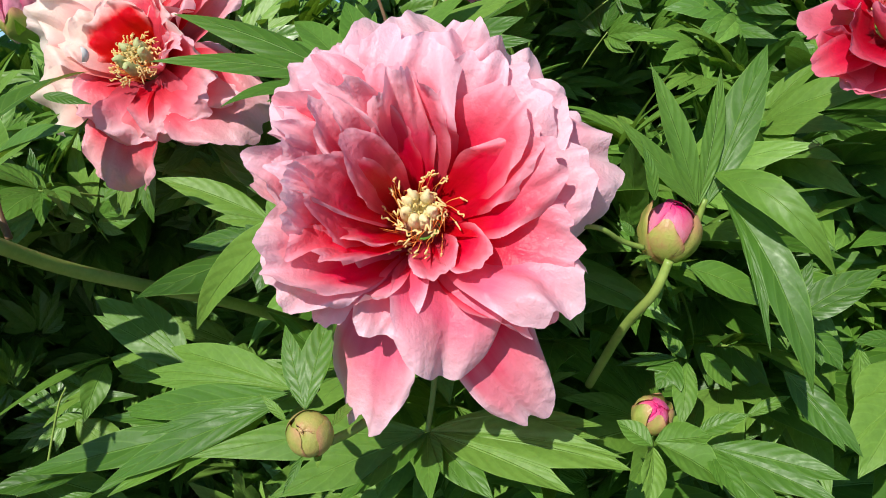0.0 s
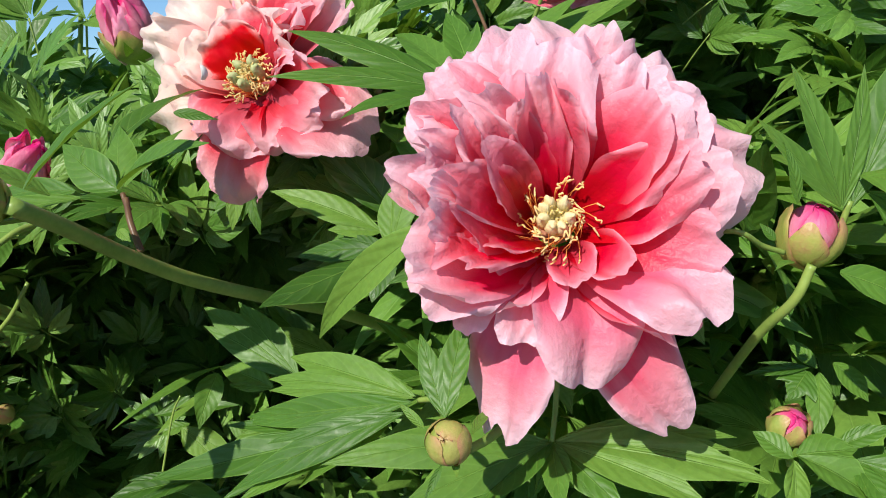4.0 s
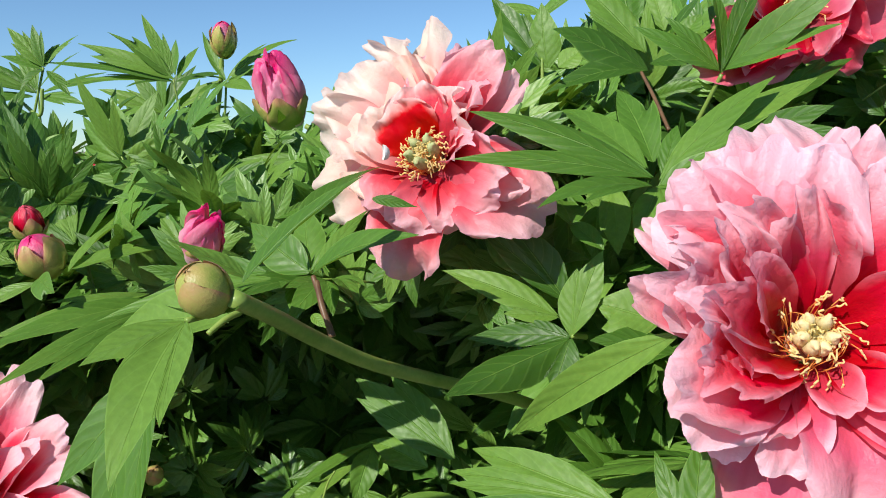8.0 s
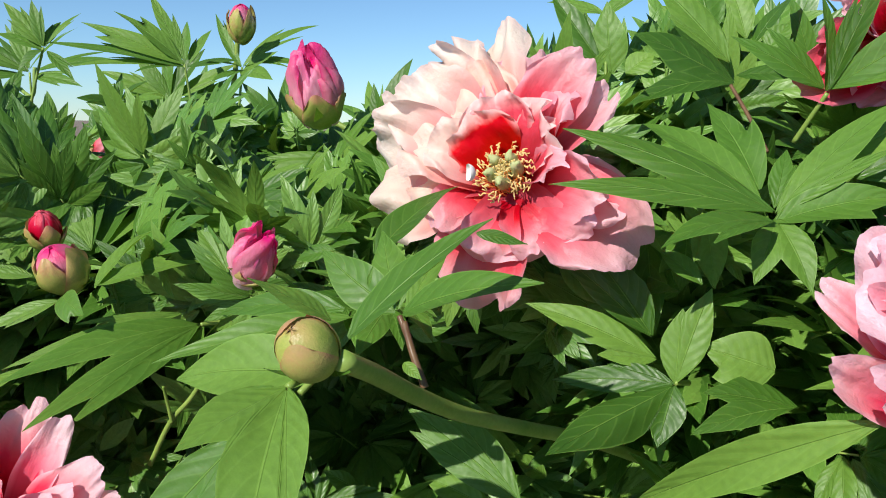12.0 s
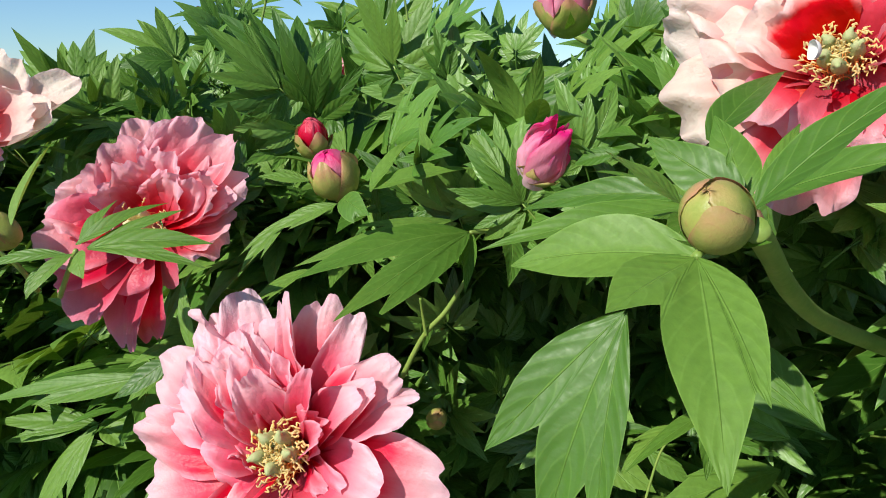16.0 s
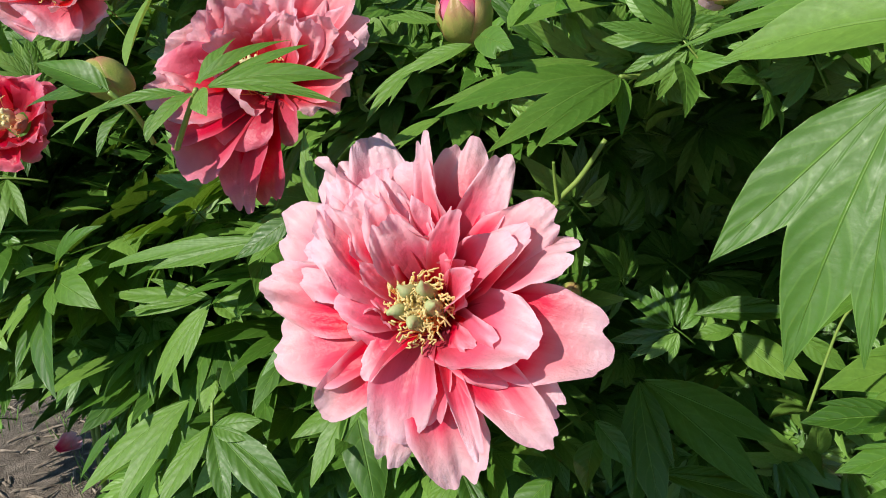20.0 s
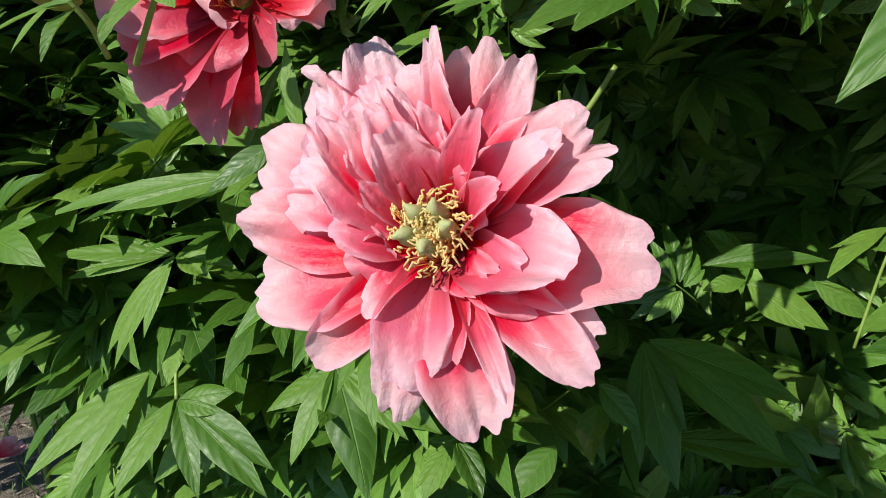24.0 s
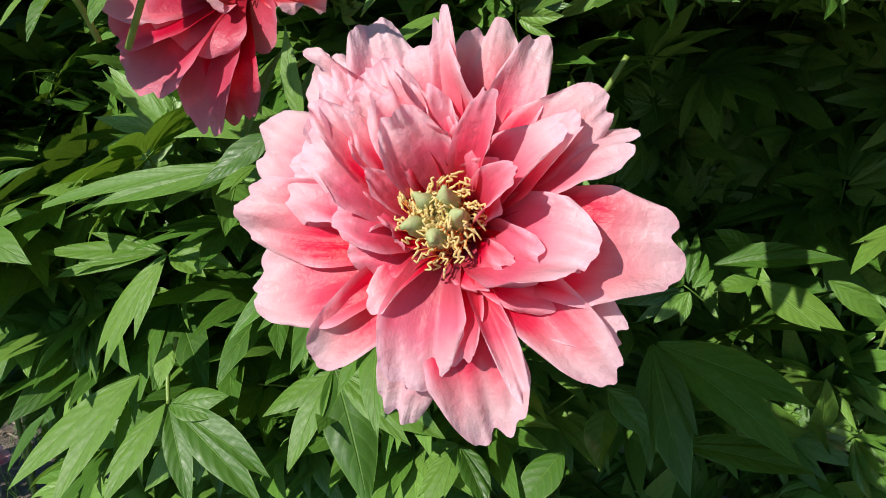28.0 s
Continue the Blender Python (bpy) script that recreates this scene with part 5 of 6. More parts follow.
spray('broad smooth peony leaflet held flat beside a bud', [[(-0.299, 0.381, 0.885, -0.386, 0.409, 0.868, 0.0292, 0.10, -0.25)], [(-0.304, 0.453, 0.895, -0.406, 0.420, 0.872, 0.0172, 0.10)], [(-0.307, 0.453, 0.899, -0.396, 0.481, 0.884, 0.0148, 0.12)]])
spray('pale narrow bracts around a russet bud', [[(-0.307, 0.426, 0.900, -0.341, 0.398, 0.927, 0.0109, 0.04)], [(-0.268, 0.429, 0.878, -0.257, 0.421, 0.872, 0.0064, 0.10)], [(-0.288, 0.432, 0.918, -0.286, 0.436, 0.929, 0.0025, 0.10)], [(-0.270, 0.446, 0.902, -0.251, 0.495, 0.935, 0.0113, 0.10)]])
spray('glossy green lobed peony leaf in sunlight', [[(-0.461, 0.590, 0.846, -0.554, 0.481, 0.816, 0.0415, 0.14), (-0.473, 0.573, 0.841, -0.495, 0.432, 0.819, 0.0330, 0.12), (-0.463, 0.566, 0.841, -0.475, 0.445, 0.817, 0.0255, 0.12)], [(-0.473, 0.588, 0.855, -0.559, 0.495, 0.835, 0.0184, 0.12)], [(-0.459, 0.591, 0.845, -0.445, 0.533, 0.815, 0.0120, 0.10)], [(-0.416, 0.533, 0.859, -0.408, 0.496, 0.832, 0.0163, 0.10)]], [(-0.447, 0.606, 0.845), (-0.461, 0.590, 0.846)])
spray('glossy green lobed peony leaf in sunlight', [[(-0.530, 0.562, 0.880, -0.463, 0.612, 0.892, 0.0201, 0.10)], [(-0.582, 0.565, 0.884, -0.620, 0.552, 0.888, 0.0128, 0.10)], [(-0.529, 0.561, 0.878, -0.515, 0.620, 0.913, 0.0170, 0.10)], [(-0.544, 0.544, 0.875, -0.513, 0.521, 0.868, 0.0176, 0.10)], [(-0.552, 0.551, 0.870, -0.597, 0.529, 0.851, 0.0164, 0.10)], [(-0.587, 0.546, 0.861, -0.617, 0.513, 0.820, 0.0157, 0.10)], [(-0.568, 0.532, 0.823, -0.599, 0.493, 0.801, 0.0161, 0.10)]])
spray('glossy green lobed peony leaf in sunlight', [[(-0.417, 0.847, 0.967, -0.549, 0.806, 0.915, 0.0297, 0.10), (-0.425, 0.844, 0.965, -0.492, 0.780, 0.903, 0.0255, 0.10), (-0.420, 0.847, 0.968, -0.508, 0.832, 0.958, 0.0194, 0.10)]], [(-0.384, 0.881, 0.963), (-0.417, 0.847, 0.967)])
spray('glossy green lobed peony leaf in sunlight', [[(-0.432, 0.580, 0.890, -0.465, 0.597, 0.923, 0.0169, 0.10)], [(-0.352, 0.593, 0.909, -0.386, 0.599, 0.899, 0.0194, 0.10)], [(-0.343, 0.621, 0.919, -0.389, 0.647, 0.918, 0.0205, 0.10)]])
spray('glossy green lobed peony leaf in sunlight', [[(-0.596, 0.670, 0.884, -0.618, 0.836, 0.960, 0.0289, 0.10)], [(-0.601, 0.668, 0.886, -0.677, 0.746, 0.955, 0.0224, 0.10)], [(-0.601, 0.668, 0.886, -0.657, 0.750, 0.942, 0.0192, 0.10)], [(-0.601, 0.668, 0.886, -0.722, 0.721, 0.927, 0.0160, 0.10)], [(-0.596, 0.670, 0.884, -0.580, 0.776, 0.930, 0.0213, 0.10)], [(-0.601, 0.668, 0.886, -0.684, 0.686, 0.907, 0.0165, 0.10)]])
stem('pale green forked stalk in the shade', [(-0.540, 0.642, 0.698), (-0.518, 0.640, 0.740), (-0.498, 0.642, 0.764), (-0.480, 0.646, 0.794)], 0.0024, 0.002)
stem('pale green stalk in the shade', [(-0.514, 0.636, 0.742), (-0.516, 0.634, 0.760), (-0.516, 0.628, 0.778)], 0.0016, 0.0013)
spray('pale underside of narrow leaflets in the shade', [[(-0.273, 0.578, 0.736, -0.332, 0.505, 0.712, 0.0139, 0.10)], [(-0.275, 0.575, 0.731, -0.281, 0.542, 0.696, 0.0209, 0.08)]], [(-0.325, 0.554, 0.639), (-0.313, 0.563, 0.697), (-0.303, 0.561, 0.717)], thick=0.0008)
spray('glossy green lobed peony leaf in sunlight', [[(-0.216, 0.684, 0.639, -0.313, 0.620, 0.621, 0.0449, 0.10)], [(-0.230, 0.756, 0.683, -0.291, 0.751, 0.749, 0.0301, 0.10)], [(-0.209, 0.743, 0.685, -0.285, 0.725, 0.729, 0.0292, 0.10)], [(-0.186, 0.707, 0.683, -0.217, 0.701, 0.706, 0.0228, 0.10)]])
spray('glossy green lobed peony leaf in sunlight', [[(-0.274, 0.518, 0.666, -0.333, 0.490, 0.662, 0.0271, 0.10)], [(-0.266, 0.515, 0.650, -0.312, 0.490, 0.634, 0.0192, 0.10)]])
spray('light green peony leaf with narrow lobes over a coral flower', [[(-0.682, 0.438, 0.851, -0.598, 0.459, 0.854, 0.0222, 0.14), (-0.664, 0.445, 0.858, -0.628, 0.474, 0.871, 0.0146, 0.12), (-0.655, 0.447, 0.856, -0.593, 0.445, 0.837, 0.0141, 0.12)], [(-0.689, 0.438, 0.853, -0.648, 0.484, 0.876, 0.0119, 0.16)], [(-0.691, 0.443, 0.852, -0.682, 0.471, 0.878, 0.0135, 0.10, -0.30)], [(-0.684, 0.434, 0.849, -0.668, 0.420, 0.836, 0.0142, 0.10)], [(-0.691, 0.436, 0.847, -0.704, 0.407, 0.823, 0.0122, 0.14)], [(-0.695, 0.434, 0.847, -0.754, 0.418, 0.837, 0.0096, 0.14)], [(-0.740, 0.425, 0.840, -0.775, 0.400, 0.823, 0.0111, 0.10)], [(-0.736, 0.426, 0.838, -0.743, 0.404, 0.811, 0.0133, 0.10)]], [(-0.734, 0.462, 0.807), (-0.708, 0.446, 0.830), (-0.689, 0.437, 0.850)])
spray('glossy green lobed peony leaf in sunlight', [[(-0.756, 0.432, 0.848, -0.818, 0.433, 0.865, 0.0217, 0.10)], [(-0.760, 0.431, 0.850, -0.823, 0.423, 0.837, 0.0155, 0.10)], [(-0.752, 0.432, 0.844, -0.775, 0.414, 0.815, 0.0152, 0.10)], [(-0.717, 0.433, 0.838, -0.716, 0.417, 0.819, 0.0133, 0.10)]], [(-0.749, 0.457, 0.811), (-0.747, 0.442, 0.833), (-0.756, 0.432, 0.848)])
spray('single pale narrow peony leaf standing beside a bud', [[(-0.745, 0.440, 0.863, -0.750, 0.487, 0.915, 0.0188, 0.06)]])
spray('glossy green lobed peony leaf in sunlight', [[(-0.685, 0.503, 0.736, -0.786, 0.475, 0.708, 0.0218, 0.12), (-0.733, 0.489, 0.728, -0.851, 0.483, 0.699, 0.0146, 0.10)], [(-0.685, 0.503, 0.736, -0.698, 0.477, 0.722, 0.0136, 0.10)], [(-0.713, 0.535, 0.746, -0.699, 0.569, 0.805, 0.0143, 0.10)]])
spray('glossy green lobed peony leaf in sunlight', [[(-0.795, 0.545, 0.659, -0.838, 0.498, 0.591, 0.0257, 0.14), (-0.800, 0.541, 0.651, -0.825, 0.498, 0.578, 0.0207, 0.14), (-0.803, 0.538, 0.647, -0.796, 0.514, 0.598, 0.0166, 0.12)], [(-0.794, 0.545, 0.659, -0.738, 0.541, 0.652, 0.0296, 0.10), (-0.791, 0.546, 0.659, -0.754, 0.532, 0.644, 0.0197, 0.10), (-0.793, 0.546, 0.659, -0.756, 0.560, 0.664, 0.0167, 0.10)], [(-0.795, 0.545, 0.659, -0.898, 0.519, 0.654, 0.0211, 0.10)], [(-0.801, 0.543, 0.659, -0.881, 0.520, 0.639, 0.0169, 0.10)]])
spray('glossy green lobed peony leaf in sunlight', [[(-0.793, 0.521, 0.547, -0.699, 0.509, 0.512, 0.0298, 0.10), (-0.791, 0.521, 0.544, -0.700, 0.502, 0.490, 0.0298, 0.10), (-0.791, 0.520, 0.542, -0.750, 0.484, 0.487, 0.0232, 0.10)], [(-0.794, 0.521, 0.548, -0.803, 0.457, 0.496, 0.0296, 0.10)], [(-0.793, 0.521, 0.546, -0.746, 0.530, 0.558, 0.0245, 0.10), (-0.787, 0.522, 0.544, -0.752, 0.522, 0.538, 0.0211, 0.10)], [(-0.801, 0.542, 0.587, -0.794, 0.515, 0.562, 0.0196, 0.10)], [(-0.820, 0.528, 0.565, -0.890, 0.451, 0.501, 0.0338, 0.10), (-0.823, 0.518, 0.552, -0.845, 0.451, 0.488, 0.0300, 0.10)], [(-0.825, 0.515, 0.546, -0.806, 0.480, 0.503, 0.0210, 0.10)]], [(-0.804, 0.552, 0.587), (-0.801, 0.535, 0.566), (-0.793, 0.521, 0.547)])
spray('glossy green lobed peony leaf in sunlight', [[(-0.686, 0.584, 0.560, -0.729, 0.549, 0.529, 0.0254, 0.10), (-0.686, 0.584, 0.560, -0.697, 0.528, 0.497, 0.0266, 0.10)], [(-0.685, 0.585, 0.560, -0.636, 0.532, 0.479, 0.0383, 0.10)], [(-0.684, 0.585, 0.560, -0.590, 0.572, 0.523, 0.0387, 0.10)], [(-0.589, 0.600, 0.503, -0.600, 0.553, 0.472, 0.0301, 0.10)], [(-0.589, 0.600, 0.503, -0.557, 0.568, 0.471, 0.0258, 0.10)], [(-0.511, 0.625, 0.498, -0.539, 0.583, 0.464, 0.0347, 0.10)]])
spray('glossy green lobed peony leaf in sunlight', [[(-0.875, 0.484, 0.519, -0.892, 0.506, 0.538, 0.0156, 0.10)], [(-0.904, 0.468, 0.499, -0.877, 0.491, 0.544, 0.0196, 0.10)]])
spray('dark green deeply lobed peony leaf near the ground', [[(-0.377, 0.710, 0.620, -0.315, 0.700, 0.590, 0.0312, 0.10), (-0.377, 0.710, 0.620, -0.333, 0.694, 0.590, 0.0312, 0.10)], [(-0.412, 0.722, 0.627, -0.348, 0.729, 0.649, 0.0233, 0.10), (-0.390, 0.733, 0.637, -0.315, 0.733, 0.625, 0.0224, 0.10)], [(-0.376, 0.731, 0.615, -0.410, 0.717, 0.607, 0.0205, 0.10)], [(-0.329, 0.717, 0.624, -0.284, 0.714, 0.598, 0.0223, 0.10)], [(-0.376, 0.757, 0.627, -0.413, 0.752, 0.650, 0.0236, 0.10)]])
spray('dark green deeply lobed peony leaf near the ground', [[(-0.453, 0.729, 0.552, -0.324, 0.718, 0.516, 0.0448, 0.10), (-0.453, 0.729, 0.552, -0.334, 0.682, 0.482, 0.0487, 0.10)], [(-0.456, 0.728, 0.552, -0.418, 0.645, 0.458, 0.0441, 0.10)], [(-0.488, 0.686, 0.525, -0.448, 0.668, 0.494, 0.0278, 0.10)], [(-0.430, 0.691, 0.479, -0.320, 0.702, 0.463, 0.0325, 0.10)], [(-0.486, 0.681, 0.507, -0.485, 0.647, 0.469, 0.0278, 0.10)]])
spray('glossy green lobed peony leaf in sunlight', [[(-0.304, 0.626, 0.694, -0.339, 0.585, 0.670, 0.0171, 0.10)]])
spray('thin leafy peony shoot standing against the sky', [[(-0.835, 0.949, 1.093, -0.888, 0.949, 1.148, 0.0224, 0.10)], [(-0.835, 0.949, 1.093, -0.851, 0.955, 1.152, 0.0179, 0.10)], [(-0.833, 0.949, 1.093, -0.801, 0.981, 1.140, 0.0196, 0.10)], [(-0.834, 0.948, 1.089, -0.852, 0.921, 1.058, 0.0177, 0.10)], [(-0.834, 0.948, 1.089, -0.894, 0.943, 1.111, 0.0224, 0.10)], [(-0.831, 0.949, 1.089, -0.784, 0.929, 1.048, 0.0162, 0.10)], [(-0.835, 0.949, 1.093, -0.827, 0.976, 1.129, 0.0181, 0.10)]], [(-0.871, 0.945, 0.959), (-0.855, 0.947, 1.027), (-0.835, 0.949, 1.093)])
spray('thin leafy peony shoot standing against the sky', [[(-0.677, 1.009, 1.074, -0.835, 0.950, 1.099, 0.0259, 0.10)], [(-0.677, 1.010, 1.078, -0.800, 0.979, 1.127, 0.0246, 0.10)], [(-0.681, 1.010, 1.082, -0.759, 0.987, 1.142, 0.0230, 0.10)], [(-0.677, 1.009, 1.074, -0.801, 0.940, 1.066, 0.0212, 0.10)], [(-0.681, 1.009, 1.074, -0.717, 0.951, 1.063, 0.0197, 0.10)], [(-0.678, 1.011, 1.082, -0.746, 1.045, 1.173, 0.0220, 0.10)], [(-0.674, 1.011, 1.082, -0.681, 1.038, 1.137, 0.0204, 0.10)], [(-0.670, 1.011, 1.078, -0.658, 1.051, 1.128, 0.0189, 0.10)], [(-0.674, 1.010, 1.074, -0.596, 1.002, 1.084, 0.0215, 0.10)]], [(-0.666, 1.025, 0.958), (-0.670, 1.013, 1.021), (-0.677, 1.010, 1.078)])
spray('thin leafy peony shoot standing against the sky', [[(-0.601, 1.020, 1.075, -0.508, 1.083, 1.136, 0.0206, 0.20)], [(-0.601, 1.020, 1.075, -0.508, 1.034, 1.075, 0.0217, 0.25)], [(-0.602, 1.020, 1.075, -0.651, 1.055, 1.148, 0.0126, 0.10)], [(-0.602, 1.020, 1.075, -0.645, 0.995, 1.080, 0.0215, 0.10)], [(-0.600, 1.020, 1.071, -0.547, 1.010, 1.092, 0.0230, 0.10)], [(-0.600, 1.020, 1.071, -0.623, 0.973, 1.053, 0.0259, 0.10)], [(-0.600, 1.020, 1.071, -0.542, 0.975, 1.056, 0.0257, 0.10)]], [(-0.619, 1.032, 0.958), (-0.601, 1.020, 1.075)])
spray('thin leafy peony shoot standing against the sky', [[(-0.749, 0.972, 1.024, -0.767, 0.953, 1.052, 0.0181, 0.10)], [(-0.749, 0.972, 1.024, -0.701, 0.962, 1.053, 0.0181, 0.10)], [(-0.749, 0.972, 1.024, -0.783, 0.927, 1.030, 0.0179, 0.10)], [(-0.749, 0.972, 1.024, -0.671, 0.943, 1.030, 0.0179, 0.10)], [(-0.749, 0.972, 1.024, -0.746, 0.978, 1.065, 0.0182, 0.10)]], [(-0.740, 0.964, 0.960), (-0.749, 0.972, 1.024)])
spray('thin leafy peony shoot standing against the sky', [[(-1.016, 1.165, 1.076, -1.254, 1.089, 1.118, 0.0313, 0.10)], [(-1.016, 1.165, 1.076, -1.189, 1.111, 1.139, 0.0276, 0.10)], [(-1.021, 1.163, 1.071, -1.117, 1.092, 1.058, 0.0274, 0.10)], [(-1.017, 1.166, 1.080, -0.949, 1.198, 1.149, 0.0278, 0.10)], [(-1.012, 1.166, 1.076, -0.869, 1.188, 1.098, 0.0294, 0.10)], [(-1.017, 1.166, 1.080, -1.062, 1.195, 1.179, 0.0262, 0.10)], [(-1.016, 1.165, 1.076, -1.123, 1.169, 1.132, 0.0281, 0.10)], [(-1.012, 1.165, 1.071, -0.913, 1.146, 1.055, 0.0255, 0.10)]], [(-1.018, 1.172, 0.957), (-1.015, 1.165, 1.021), (-1.016, 1.165, 1.076)])
spray('thin leafy peony shoot standing against the sky', [[(-0.747, 1.102, 1.035, -0.847, 1.084, 1.075, 0.0284, 0.10)], [(-0.747, 1.102, 1.035, -0.800, 1.102, 1.100, 0.0251, 0.10)], [(-0.747, 1.102, 1.035, -0.703, 1.129, 1.109, 0.0251, 0.10)], [(-0.743, 1.103, 1.035, -0.653, 1.138, 1.085, 0.0268, 0.10)], [(-0.747, 1.102, 1.035, -0.826, 1.060, 1.033, 0.0249, 0.10)], [(-0.743, 1.102, 1.031, -0.629, 1.093, 1.042, 0.0263, 0.10)], [(-0.747, 1.102, 1.035, -0.752, 1.118, 1.117, 0.0217, 0.10)]], [(-0.750, 1.102, 0.936), (-0.747, 1.102, 1.035)])
spray('thin leafy peony shoot standing against the sky', [[(-1.121, 1.093, 0.965, -1.203, 1.080, 1.005, 0.0274, 0.10)], [(-1.121, 1.093, 0.965, -1.152, 1.100, 1.037, 0.0255, 0.10)], [(-1.121, 1.093, 0.965, -1.080, 1.115, 1.020, 0.0255, 0.10)], [(-1.121, 1.093, 0.965, -1.047, 1.094, 0.975, 0.0253, 0.10)], [(-1.121, 1.093, 0.961, -1.152, 1.041, 0.957, 0.0251, 0.10)]], [(-1.106, 1.077, 0.867), (-1.121, 1.093, 0.965)])
stem('thin green stalk of a far bud', [(-1.112, 1.159, 1.048), (-1.101, 1.160, 0.992), (-1.099, 1.162, 0.907)], 0.003, 0.0034)
stem('pale green stalk among the far leaves', [(-0.996, 1.151, 1.083), (-1.004, 1.150, 1.039), (-1.055, 1.173, 1.063)], 0.003, 0.003)

# ---------------------------------------------------------------- the bush: further leaves, stalks, depth
tagged(new("petal_scrap", mesh("petal_scrap", *shell(0.0052, 1.1, 0.4, 1.4, 0.0, 2.6, np.random.RandomState(3))[:2], WHITE)), "small white curled scrap lying on a pale flower", "petal").location = (-0.246, 0.521, 0.974)


def leaf_kind(seed, nu, nv):
    """A compound leaf along its own +y, face up: leaflets as (blades) and the stalk."""
    rng = np.random.RandomState(seed)
    out = []
    stalk = 0.045 + 0.03 * rng.rand()
    hub = np.array((0, stalk, 0.012))

    def lobed(foot, ang, length, wide, lobes):
        d = np.array((math.sin(ang), math.cos(ang), rng.uniform(-0.45, 0.2)))
        tips = [(foot + d * length, wide)]
        for side in lobes:
            a2 = ang + side * rng.uniform(0.42, 0.62)
            d2 = np.array((math.sin(a2), math.cos(a2), d[2] + rng.uniform(-0.15, 0.1)))
            tips.append((foot + d2 * length * rng.uniform(0.62, 0.88), wide * 0.72))
        out.append(lamina(foot, tips, (0, 0.1, 1), rng.uniform(0.05, 0.28), rng, nu, fine=nv > 4))

    lobed(hub, rng.uniform(-0.15, 0.15), rng.uniform(0.092, 0.124), 0.027, (-1, 1) if rng.rand() < 0.8 else (1,))
    for s in (-1, 1):
        foot = hub + np.array((s * 0.004, -0.004, 0))
        lobed(foot, s * rng.uniform(0.6, 0.85), rng.uniform(0.078, 0.104), 0.025, (s, -s) if rng.rand() < 0.4 else (s,))
        lobed(hub + np.array((s * 0.003, -0.012, 0)), s * rng.uniform(1.15, 1.5), rng.uniform(0.060, 0.084), 0.022, (s,) if rng.rand() < 0.6 else ())
    if rng.rand() < 0.6:
        lobed(hub * 0.6, rng.choice([-1, 1]) * rng.uniform(0.8, 1.2), 0.06, 0.028, ())
    return out, tube([(0, 0, 0), (0, stalk * 0.5, 0.008), hub], 0.0014, 0.001, 6, 6)


KINDS = [leaf_kind(70 + k % 9, 5, 6) if k < 9 else leaf_kind(70 + k % 9, 3, 2) for k in range(18)]
KIND_MESHES = [([mesh("leaflet", v, f, LEAF, uv) for v, f, uv in lf], mesh("stalk", s[0], s[1], STEM, s[2])) for lf, s in (leaf_kind(70 + k, 6, 6) for k in range(9))]

# front of the bush: (y, z) from foot to crown and over to the back, for its lower western and its taller eastern half
WEST = np.array([(0.74, 0.10), (0.66, 0.40), (0.61, 0.60), (0.54, 0.78), (0.56, 0.87), (0.66, 0.925), (0.86, 0.975), (1.18, 0.99), (1.50, 0.90)])
EAST = np.array([(0.70, 0.10), (0.58, 0.40), (0.53, 0.65), (0.54, 0.83), (0.60, 0.95), (0.70, 1.03), (0.88, 1.08), (1.15, 1.05), (1.45, 0.85)])


def bush_point(x, s):
    """A place on the bush's front at x, s from 0 at the foot to 1 at the back."""
    e = min(1.0, max(0.0, (x + 0.35) / 0.35))
    p = WEST * (1 - e) + EAST * e
    k = s * (len(p) - 1)
    i = min(int(k), len(p) - 2)
    y, z = p[i] + (p[i + 1] - p[i]) * (k - i)
    if z < 0.80:
        y += 1.25 * (0.80 - z) * math.exp(-(((x + 0.30) / 0.21) ** 4))
    far = min(1.0, max(0.0, (-x - 0.82) / 0.22))
    drop = 0.06 * far * far * (3 - 2 * far) + max(0.0, x - 0.45) * 0.6
    z2 = z - drop * z - 1.4 * max(0.0, abs(x + 0.45) - 1.24) * z
    y += 0.9 * max(0.0, abs(x + 0.45) - 1.0) ** 1.5 * (1.0 if y < 1.0 else -1.0)
    z2 += 0.03 * noise.noise((x * 4, s * 6, 1.0))
    return np.array((x, y + 0.03 * noise.noise((x * 5, s * 5, 7.0)), z2)), unit((0, -(p[i + 1] - p[i])[1], (p[i + 1] - p[i])[0]))


# keep the blooms and buds clear of chance leaves: centre, radius
CLEAR = [(Vector(o.matrix_world.translation), 0.11 if o.name.startswith("peony_flower") else 0.030) for o in scene.objects if o.name.startswith(("peony_flower", "peony_bud"))]
CLEAR.append((Vector((-0.518, 0.657, 0.738)), 0.03))
VIEW = Vector((0.05, -0.97, 0.22)).normalized()
# a gap between the low leaves, down to the soil
GAP_TOP, GAP_FOOT = Vector((-0.81, 0.35, 0.60)), Vector((-1.68, 0.95, 0.02))


MASK_AT = np.array([c for c, r in CLEAR])
MASK_R = np.array([r for c, r in CLEAR])
MASK_BACK = np.full(len(CLEAR), -0.035)
# the leaves placed singly keep the space before them free as well
own = [(np.array(o.location), c) for o in scene.objects if o.name.startswith("peony_leaf") and o.parent is None for c in o.children if c.name.startswith("leaflet")]
own = [at + np.mean([v.co for v in c.data.vertices], axis=0) for at, c in own]
MASK_AT = np.concatenate([MASK_AT, np.array(own)])
MASK_R = np.concatenate([MASK_R, np.full(len(own), 0.010)])
MASK_BACK = np.concatenate([MASK_BACK, np.full(len(own), 0.004)])
AXIS, GAP = np.array(VIEW), np.array((GAP_FOOT - GAP_TOP).normalized())


